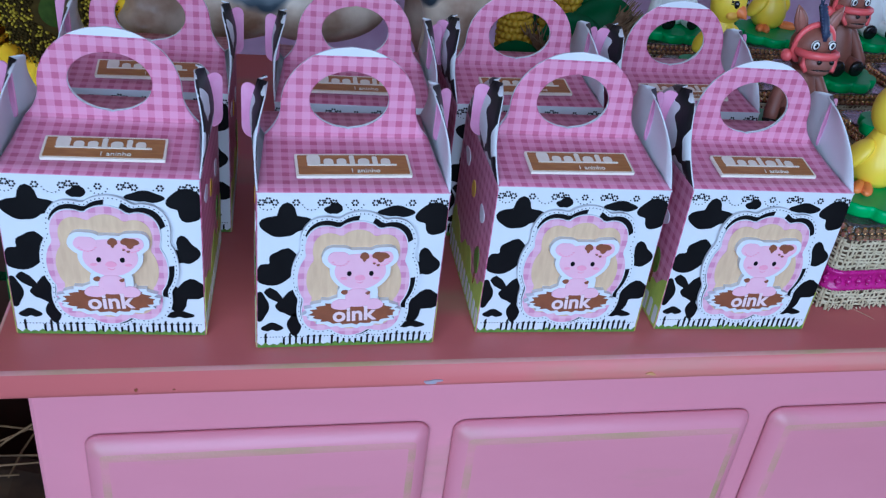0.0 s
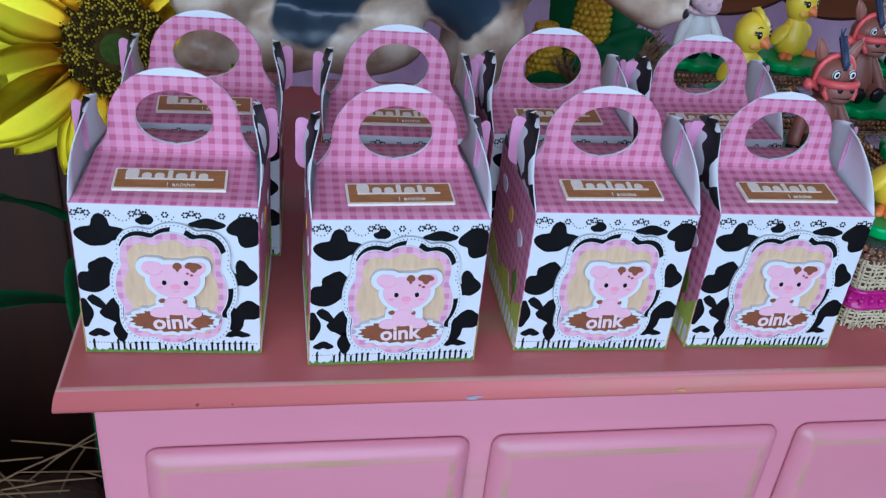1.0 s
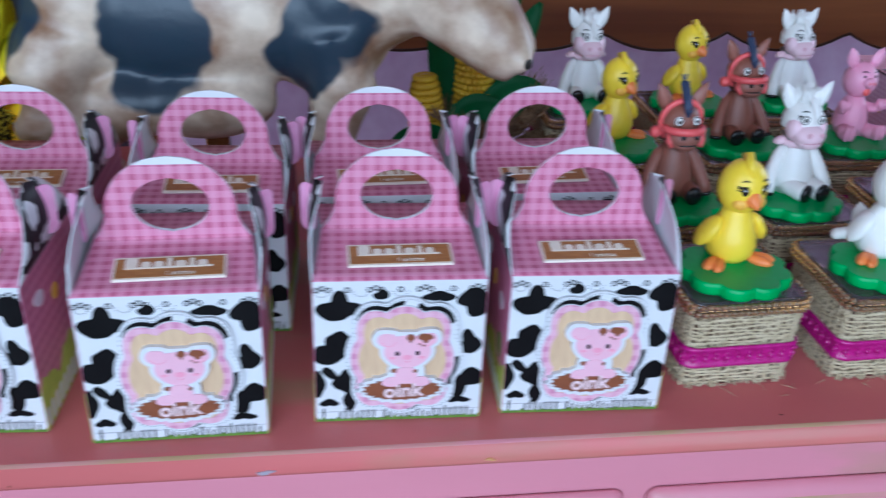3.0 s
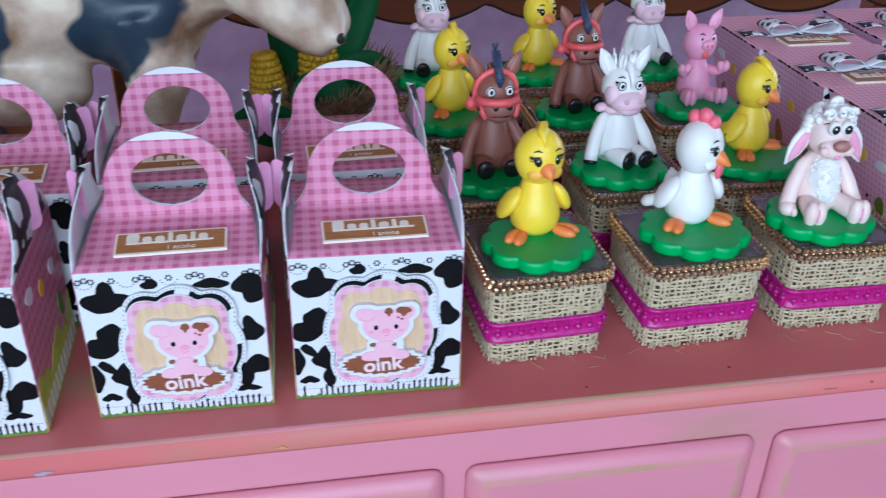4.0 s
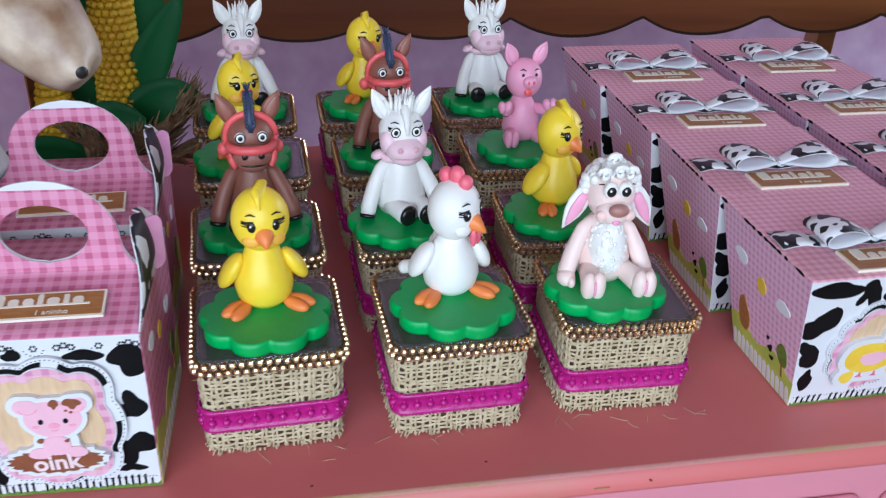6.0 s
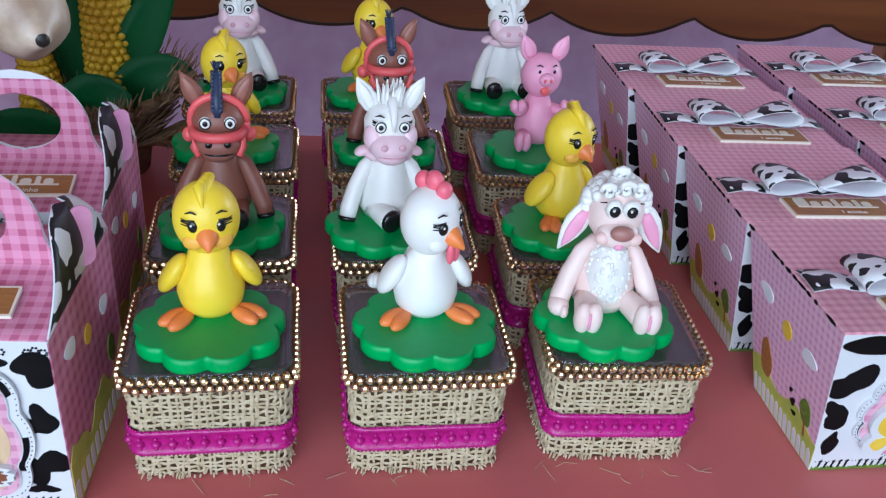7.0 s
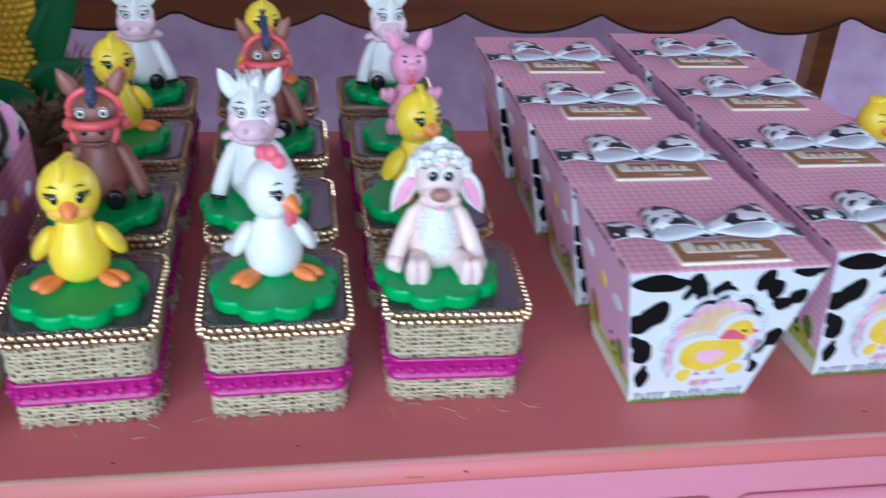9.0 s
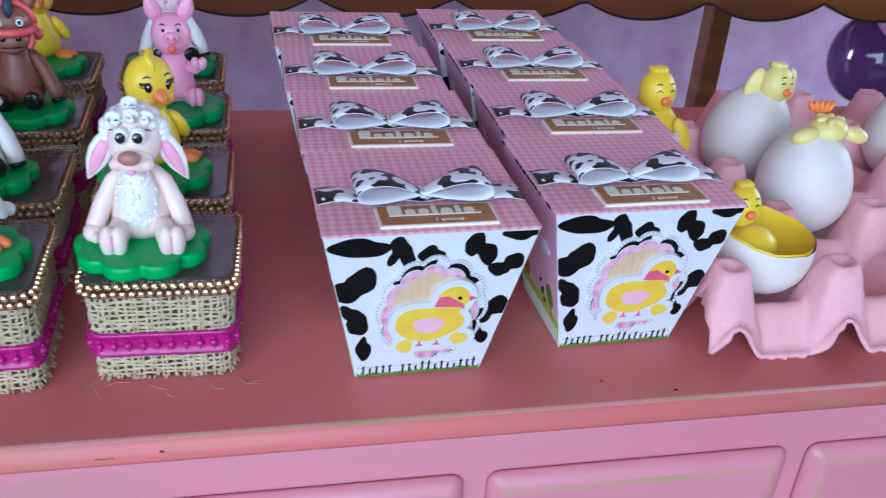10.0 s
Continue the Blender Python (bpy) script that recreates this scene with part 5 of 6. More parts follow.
def pony(name, a, brown, label, legs):
    """Pad 0, body 1, muzzle 2, halter 3, black 4, white 5, mane 6, inner ear 7."""
    bm = bmesh.new()
    base_pad(bm)
    k = len(bm.verts)
    sitting(bm, 1, 1, 4, legs)
    tube(bm, [(0, 0.0002, 0.0320), (0, -0.0002, 0.0350), (0, -0.0003, 0.0400), (0, 0.0, 0.0455), (0, 0.0004, 0.0500), (0, 0.0008, 0.0525)], [0.0060, 0.0092, 0.0104, 0.0106, 0.0086, 0.0040], 1, 24)
    ell(bm, (0, -0.0078, 0.0378), (0.0092, 0.0082, 0.0058), 2, seg=24, rings=14)
    ell(bm, (0, -0.0098, 0.0350), (0.0070, 0.0062, 0.0036), 2, seg=20, rings=10)
    for s in (-1, 1):
        ell(bm, (s * 0.0036, -0.0152, 0.0398), (0.0015, 0.0008, 0.0013), 4 if brown else 8, seg=10, rings=6)
        ear(bm, (s * 0.0066, 0.0008, 0.0490), (s * 0.0138, 0.0012, 0.0622), 0.0040, 1, 7)
    tube(bm, [(-0.0056, -0.0134, 0.0354), (-0.0030, -0.0154, 0.0357), (0, -0.0160, 0.0358), (0.0030, -0.0154, 0.0357), (0.0056, -0.0134, 0.0354)], [0.0002, 0.0004, 0.0004, 0.0004, 0.0002], 4 if brown else 8, 5)
    eyes(bm, -0.0096, 0.0462, 0.0048, 0.0016, 5, 4, not brown)
    if brown:
        turn_round = [2 * math.pi * i / 28 for i in range(29)]
        tube(bm, [(0.0112 * math.cos(t), -0.0016 - 0.0010 * math.sin(t), 0.0440 + 0.0102 * math.sin(t)) for t in turn_round], [0.0015] * 29, 3, 8)
        tube(bm, [(0.0098 * math.cos(t), -0.0060 + 0.0094 * math.sin(t), 0.0416 - 0.0008 * math.sin(t)) for t in turn_round], [0.0020] * 29, 3, 8)
        for s in (-1, 1):
            tube(bm, [(s * 0.0090, -0.0100, 0.0412), (s * 0.0098, -0.0100, 0.0372), (s * 0.0078, -0.0122, 0.0340)], [0.0017, 0.0016, 0.0012], 3, 8)
            ell(bm, (s * 0.0118, 0.0010, 0.0378), (0.0030, 0.0034, 0.0030), 3)
        tube(bm, [(0, -0.0092, 0.0480), (0, -0.0074, 0.0530), (0.0003, -0.0040, 0.0575), (0.0002, 0.0, 0.0612), (0, 0.0014, 0.0632)], [0.0012, 0.0018, 0.0019, 0.0014, 0.0006], 6, 10)
        for i in range(10):
            t = i / 9
            for s in (-1, 1):
                ell(bm, (s * 0.0009, -0.0086 + 0.0090 * t, 0.0502 + 0.0112 * t), (0.0011, 0.0012, 0.0022), 6, rot=(20, s * 35, 0), seg=7, rings=5)
        for i in range(6):
            tube(bm, [(0, 0.0012, 0.0620), (0.0008 * (i - 2.5), 0.0014 + 0.0006 * (i % 3), 0.0660)], [0.0006, 0.0002], 6, 4)
    else:
        for s in (-1, 1):
            ell(bm, (s * 0.0070, -0.0050, 0.0405), (0.0042, 0.0052, 0.0056), 2, seg=16, rings=10)
            ell(bm, (s * 0.0110, -0.0010, 0.0332), (0.0036, 0.0034, 0.0020), 3, rot=(0, s * 20, s * 15))
        tube(bm, [(-0.0110, -0.0006, 0.0332), (-0.0070, -0.0050, 0.0322), (0, -0.0070, 0.0318), (0.0070, -0.0050, 0.0322), (0.0110, -0.0006, 0.0332)], [0.0014, 0.0018, 0.0018, 0.0018, 0.0014], 3, 8)
        tube(bm, [(0.0004, -0.0112, 0.0448), (0.0004, -0.0106, 0.0490), (0.0002, -0.0072, 0.0535), (0, -0.0020, 0.0560)], [0.0006, 0.0014, 0.0020, 0.0022], 6, 8)
        rnd = random.Random(3)
        for i in range(46):
            x, y = rnd.uniform(-0.0044, 0.0044), rnd.uniform(-0.0040, 0.0050)
            tube(bm, [(x, y, 0.0510), (x * 1.15, y - 0.0006, 0.0555), (x * 1.3 + rnd.uniform(-0.001, 0.001), y - 0.0012, rnd.uniform(0.0585, 0.0612))], [0.0010, 0.0009, 0.0003], 6, 5)
    turn(bm, k, a)
    mats = [M_GREEN, M_BROWN, M_MUZZLE, M_CORAL, M_EYE, M_WCLAY, M_NAVY, M_MUZZLE] if brown else [M_GREEN, M_WCLAY, M_PEACHPINK, M_PEACHPINK, M_EYE, M_WCLAY, M_WCLAY, M_WCLAY, M_PINKSHADE]
    return tagged(part(name, bm, mats), label, "figurine", "clay figurines")


M_PEACHPINK = material("pale_pink_clay", (0.85, 0.62, 0.68), (0.82, 0.56, 0.63), 0.42, scale=90, bump=0.06)
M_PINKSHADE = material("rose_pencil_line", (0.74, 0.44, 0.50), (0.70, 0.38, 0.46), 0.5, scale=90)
M_MUZZLE = material("light_brown_clay", (0.33, 0.135, 0.10), (0.27, 0.105, 0.08), 0.42, scale=90, bump=0.08)
M_DUCKBLUSH = material("orange_blush_on_clay", (0.86, 0.42, 0.06), (0.84, 0.48, 0.05), 0.45, scale=90)
M_CHEEK = material("rosy_cheek_on_clay", (0.86, 0.56, 0.52), (0.85, 0.62, 0.57), 0.45, scale=90)
M_NOSE = material("mauve_brown_clay", (0.42, 0.20, 0.17), (0.36, 0.16, 0.14), 0.4, scale=90)


def piglet(name, a, label):
    """Pad 0, pink 1, black 2, coral 3."""
    bm = bmesh.new()
    base_pad(bm)
    k = len(bm.verts)
    lathe(bm, [(0.004, 0.0056), (0.0092, 0.0068), (0.0108, 0.0120), (0.0098, 0.0185), (0.0076, 0.0245), (0.0052, 0.029)], 1, 24)
    ell(bm, (0, 0, 0.0385), (0.0104, 0.0098, 0.0106), 1, seg=24, rings=16)
    ell(bm, (0, -0.0098, 0.0392), (0.0040, 0.0028, 0.0032), 1)
    ell(bm, (0, -0.0090, 0.0335), (0.0024, 0.0014, 0.0022), 3)
    for s in (-1, 1):
        ell(bm, (s * 0.0015, -0.0124, 0.0395), (0.0007, 0.0004, 0.0010), 3, seg=8, rings=6)
        ear(bm, (s * 0.0062, 0.0, 0.0460), (s * 0.0115, -0.0004, 0.0575), 0.0042, 1, 1)
        tube(bm, [(s * 0.006, -0.002, 0.0235), (s * 0.0110, -0.0055, 0.0225), (s * 0.0130, -0.0085, 0.0250)], [0.0026, 0.003, 0.003], 1, 12)
        tube(bm, [(s * 0.006, -0.004, 0.0095), (s * 0.0090, -0.0105, 0.0098), (s * 0.0105, -0.0150, 0.0105)], [0.0045, 0.0045, 0.0042], 1, 12)
        for q in (-1, 1):
            ell(bm, (s * 0.0132 + q * 0.0017, -0.0095, 0.0262), (0.0024, 0.0030, 0.0034), 1, rot=(0, q * 12, 0))
            ell(bm, (s * 0.0105 + q * 0.0018, -0.0168, 0.0112), (0.0025, 0.0030, 0.0048), 1)
        tube(bm, [(s * 0.0024, -0.0096, 0.0452), (s * 0.0040, -0.0090, 0.0460), (s * 0.0054, -0.0080, 0.0452)], [0.0002, 0.0004, 0.0002], 2, 5)
        ell(bm, (s * 0.0038, -0.0090, 0.0428), (0.0008, 0.0005, 0.0009), 2, seg=8, rings=6)
    turn(bm, k, a)
    return tagged(part(name, bm, [M_GREEN, M_PINKCLAY, M_EYE, M_CORAL]), label, "figurine", "clay figurines")


def lamb(name, a, label):
    """Pad 0, white 1, peach 2, black 3, nose 4, pink 5, cheek 6."""
    bm = bmesh.new()
    base_pad(bm)
    k = len(bm.verts)
    sitting(bm, 2, 2, None, (-0.0080, 0.0132))
    ell(bm, (0, -0.0042, 0.0190), (0.0084, 0.0090, 0.0136), 1, seg=24, rings=16)
    rnd = random.Random(5)
    for i in range(120):
        t, p = rnd.uniform(math.pi, 2 * math.pi), rnd.uniform(0.5, 2.5)
        ell(bm, (0.0084 * math.sin(p) * math.cos(t), -0.0042 + 0.0090 * math.sin(p) * math.sin(t), 0.0190 + 0.0136 * math.cos(p)), (0.0009, 0.0004, 0.0009), 1, seg=6, rings=4)
    for s, end in ((-1, -0.0082), (1, 0.0136)):
        for q in (-1, 1):
            ell(bm, (end + q * 0.0020, -0.0196, 0.0104), (0.0033, 0.0036, 0.0060), 2, seg=14, rings=10)
        ell(bm, (end, -0.0226, 0.0106), (0.0007, 0.0008, 0.0034), 5, seg=8, rings=6)
        ell(bm, (s * 0.0174, -0.0098, 0.0094), (0.0040, 0.0046, 0.0036), 2)
        ell(bm, (s * 0.0160, -0.0132, 0.0090), (0.0018, 0.0028, 0.0024), 2)
    ell(bm, (0, -0.0005, 0.0420), (0.0102, 0.0098, 0.0112), 2, seg=24, rings=16)
    ell(bm, (0, -0.0084, 0.0372), (0.0076, 0.0052, 0.0050), 2, seg=20, rings=12)
    ell(bm, (0, -0.0142, 0.0402), (0.0043, 0.0026, 0.0027), 4, seg=18, rings=12)
    ell(bm, (0, -0.0128, 0.0345), (0.0018, 0.0012, 0.0012), 5)
    for s in (-1, 1):
        ell(bm, (s * 0.0056, -0.0108, 0.0366), (0.0028, 0.0022, 0.0024), 6)
        ell(bm, (s * 0.0031, -0.0096, 0.0468), (0.0031, 0.0022, 0.0033), 1, seg=14, rings=10)
        ell(bm, (s * 0.0031, -0.0112, 0.0466), (0.0020, 0.0010, 0.0021), 3, seg=12, rings=8)
        ell(bm, (s * 0.0031 - 0.0006, -0.0122, 0.0473), (0.0005, 0.0003, 0.0005), 1, seg=6, rings=4)
        tube(bm, [(s * 0.0060, -0.0092, 0.0490), (s * 0.0078, -0.0076, 0.0482)], [0.0003, 0.0002], 3, 5)
    r = random.Random(11)
    for i in range(90):
        t, p = r.uniform(0, 6.283), r.uniform(0.0, 1.2)
        d = Vector((math.sin(p) * math.cos(t), math.sin(p) * math.sin(t), math.cos(p)))
        if d.y < -0.50 and d.z < 0.82:
            continue
        ell(bm, Vector((0, 0.0008, 0.0430)) + Vector((d.x * 0.0108, d.y * 0.0102, d.z * 0.0106)), (r.uniform(0.0018, 0.0028), r.uniform(0.0018, 0.0028), 0.0022), 1, seg=8, rings=6)
    for x, y, z, q in ((0.0006, -0.0072, 0.0532, 1), (-0.0052, -0.0062, 0.0518, -1), (0.0056, -0.0056, 0.0520, 1), (0.0, -0.0010, 0.0555, -1)):
        tube(bm, [(x + q * 0.0030 * (1 - i / 15) * math.cos(i * 0.75), y - 0.0006, z + 0.0028 * (1 - i / 15) * math.sin(i * 0.75)) for i in range(14)], [0.0011] * 14, 1, 7)
    for s in (-1, 1):
        ear(bm, (s * 0.0096, 0.0, 0.0440), (s * 0.0190, -0.0010, 0.0268), 0.0046, 1, 5)
        for i in range(5):
            ell(bm, (s * (0.0104 + 0.0004 * i), 0.001, 0.0475 - 0.0024 * i), (0.0026, 0.0034, 0.0024), 1, seg=8, rings=6)
    turn(bm, k, a)
    return tagged(part(name, bm, [M_GREEN, M_WCLAY, M_PEACH, M_EYE, M_NOSE, M_PINKCLAY, M_CHEEK]), label, "figurine", "clay figurines")


duckling_label = "yellow clay duckling figurine on green scalloped base"
horse_label = "brown clay horse figurine with coral halter, sitting on green base"
pony_label = "white clay pony figurine with pink muzzle on green base"
KINDS = [("duck", 8), ("hen", 8), ("lamb", -4), ("horse", 4), ("pony", 4), ("duck", 30), ("duck", 24), ("horse", 8), ("pig", 4), ("pony", 6), ("duck", 20), ("pony", 10)]
SHIFTS = [0, 0, -0.0072, 0, -0.0070, -0.0045, -0.0045, -0.0015, 0.002, 0, -0.0015, 0]
for (kind, a), (x, y, _), dx in zip(KINDS, TUBS, SHIFTS):
    if kind == "duck":
        ob = duckling("duckling_figurine", a, duckling_label)
    elif kind == "hen":
        ob = hen("hen_figurine", a, "white clay hen figurine with red comb on green base")
    elif kind == "lamb":
        ob = lamb("lamb_figurine", a, "white and peach clay lamb figurine with curly wool")
    elif kind == "horse":
        ob = pony("horse_figurine", a, True, horse_label, (-0.0085, 0.0060))
    elif kind == "pony":
        ob = pony("pony_figurine", a, False, pony_label, (0.0004, 0.0100) if a == 4 else (-0.0100, 0.0090))
    else:
        ob = piglet("piglet_figurine", a, "pink clay piglet figurine with raised arms on green base")
    ob.matrix_world = pose(x + dx, y, T + 0.0471)


# ---- cow statue ----
COW_PATCHES = [((0.004, -0.036, 0.120), 0.031), ((-0.068, -0.026, 0.122), 0.020), ((0.094, -0.036, 0.114), 0.026), ((0.02, -0.02, 0.16), 0.03), ((-0.03, 0.02, 0.15), 0.03)]
COW_SPOTS = [((0.2035, -0.0700, 0.1125), 0.0034), ((0.173, -0.0655, 0.1485), 0.0026)]
M_STATUE = statue_paint()


def cow_statue():
    bm = bmesh.new()
    ell(bm, (0.03, 0, 0.128), (0.088, 0.044, 0.047), 0, seg=28, rings=18)
    ell(bm, (-0.035, 0, 0.132), (0.040, 0.043, 0.050), 0)
    ell(bm, (0.095, 0, 0.125), (0.042, 0.042, 0.050), 0)
    tube(bm, [(0.10, 0, 0.135), (0.126, -0.006, 0.146), (0.150, -0.014, 0.152)], [0.044, 0.040, 0.034], 0, 16)
    tube(bm, [(0.140, -0.012, 0.158), (0.157, -0.024, 0.149), (0.176, -0.038, 0.131), (0.193, -0.050, 0.114), (0.201, -0.054, 0.107)], [0.028, 0.033, 0.026, 0.0185, 0.0130], 0, 16)
    ell(bm, (0.172, -0.058, 0.148), (0.008, 0.006, 0.006), 0)
    ell(bm, (0.199, -0.064, 0.112), (0.007, 0.006, 0.006), 0)
    for s in (-1, 1):
        ell(bm, (0.142, -0.012 + s * 0.034, 0.156), (0.008, 0.018, 0.007), 0, rot=(s * 15, 0, s * -15))
        tube(bm, [(0.146, -0.010 + s * 0.014, 0.168), (0.146, -0.008 + s * 0.024, 0.182), (0.150, -0.008 + s * 0.024, 0.192)], [0.006, 0.005, 0.002], 0, 8)
        for x, lean in ((-0.042, 0.012), (0.098, -0.006)):
            tube(bm, [(x, s * 0.022, 0.118), (x - lean, s * 0.026, 0.085), (x + lean * 0.4, s * 0.028, 0.05), (x, s * 0.028, 0.018), (x + 0.002, s * 0.028, 0.0)], [0.027, 0.021, 0.014, 0.011, 0.014], 0, 14)
    ell(bm, (-0.018, -0.020, 0.076), (0.032, 0.022, 0.021), 0)
    ell(bm, (0.026, -0.018, 0.077), (0.042, 0.026, 0.022), 0)
    tube(bm, [(-0.050, -0.024, 0.112), (-0.058, -0.034, 0.092), (-0.062, -0.040, 0.072), (-0.058, -0.034, 0.050)], [0.024, 0.020, 0.015, 0.012], 0, 14)
    tube(bm, [(-0.070, 0, 0.158), (-0.082, 0, 0.140), (-0.083, 0, 0.10), (-0.080, 0, 0.075)], [0.006, 0.005, 0.004, 0.008], 0, 8)
    ob = part("cow_statue", bm, [M_STATUE])
    re = ob.modifiers.new("remesh", "REMESH")
    re.mode, re.voxel_size, re.use_smooth_shade = "VOXEL", 0.0028, True
    sm = ob.modifiers.new("smooth", "SMOOTH")
    sm.factor, sm.iterations = 0.6, 16
    ob.matrix_world = pose(0.008, 0.222, T)
    return tagged(ob, "large aged black and cream painted wooden cow statue", "statue")


cow_statue()


# ---- table behind the dresser, and a cabinet added as dark background ----
def serving_table():
    g = thing("serving_table", "dark varnished wooden table with a scalloped apron", "table", at=pose(0, 0, 0))
    bm = bmesh.new()
    x0, x1 = -0.10, 2.0
    n = 220
    low = []
    for i in range(n + 1):
        x = x0 + (x1 - x0) * i / n
        p = ((x - 0.540) / 0.141) % 1.0
        low.append((x, 0.785 + 0.020 * abs(2 * p - 1) ** 2.2))
    m = plane_of((0, 0.625, 0), (1, 0, 0), (0, 0, 1))
    sheet(bm, low + [(x1, 0.95), (x0, 0.95)], m, -0.012, 0.012)
    part("apron", bm, M_DARKWOOD, g)
    bm = bmesh.new()
    for a, b in zip(low, low[1:]):
        q = [bm.verts.new((p[0], 0.6115, p[1] + dz)) for p, dz in ((a, 0.0), (b, 0.0), (b, 0.0028), (a, 0.0028))]
        bm.faces.new(q)
    bmesh.ops.remove_doubles(bm, verts=bm.verts, dist=1e-6)
    bmesh.ops.solidify(bm, geom=bm.faces[:], thickness=0.0015)
    part("apron_edge", bm, M_EDGE, g, "darker rim along the scallops")
    bm = bmesh.new()
    box(bm, (x0 - 0.03, 0.585, 0.95), (x1 + 0.03, 1.36, 0.98), 0.006)
    part("tabletop", bm, M_DARKWOOD, g)
    for x, y in ((-0.08, 0.645), (1.96, 0.645), (1.36, 1.3), (-0.08, 1.3)):
        bm = bmesh.new()
        box(bm, (x - 0.021, y - 0.021, 0.0), (x + 0.021, y + 0.021, 0.95), 0.004)
        part("leg", bm, M_DARKWOOD, g)
    return g


M_EDGE = material("dark_wood_rim", (0.035, 0.012, 0.005), (0.02, 0.008, 0.004), 0.4, scale=60)
M_CABINET = material("dark_brown_wood", (0.050, 0.018, 0.010), (0.025, 0.010, 0.006), 0.5, scale=12, stretch=(2, 2, 0.15), bump=0.15, bscale=90)
serving_table()


# added block that fills the dark area left of the sunflower
def dark_cabinet():
    g = thing("cabinet", "tall dark brown cabinet added for the dark background", "cabinet", at=pose(0, 0, 0))
    bm = bmesh.new()
    box(bm, (-1.3, 0.52, 0.0), (-0.135, 0.95, 1.7), 0.006)
    part("body", bm, M_CABINET, g)
    for k in range(2):
        bm = bmesh.new()
        x = -1.27 + 0.57 * k
        box(bm, (x, 0.502, 0.08), (x + 0.55, 0.52, 1.64), 0.004)
        box(bm, (x + 0.06, 0.496, 0.16), (x + 0.49, 0.502, 1.56), 0.003)
        d = part("door", bm, M_CABINET, g)
        bm = bmesh.new()
        ell(bm, (x + (0.52 if k == 0 else 0.03), 0.488, 0.9), (0.012, 0.012, 0.012))
        part("knob", bm, M_CABINET, d)
    return g


dark_cabinet()


# ---- sunflower ----
def petal_mesh(length, width, cup):
    bm = bmesh.new()
    rows = []
    n = 9
    for i in range(n + 1):
        t = i / n
        w = width * math.sin(math.pi * min(t * 0.85 + 0.15, 1.0)) ** 0.85 + 0.0003
        z = 0.010 * math.sin(t * 2.6) * cup - 0.004 * t * t
        rows.append([bm.verts.new((length * t, w * j / 3, z + 0.0035 * (abs(j) / 3) ** 2 - (0.0012 if j == 0 else 0))) for j in range(-3, 4)])
    for a, b in zip(rows, rows[1:]):
        for j in range(6):
            bm.faces.new((a[j], b[j], b[j + 1], a[j + 1])).smooth = True
    bmesh.ops.solidify(bm, geom=bm.faces[:], thickness=0.0004)
    return bm


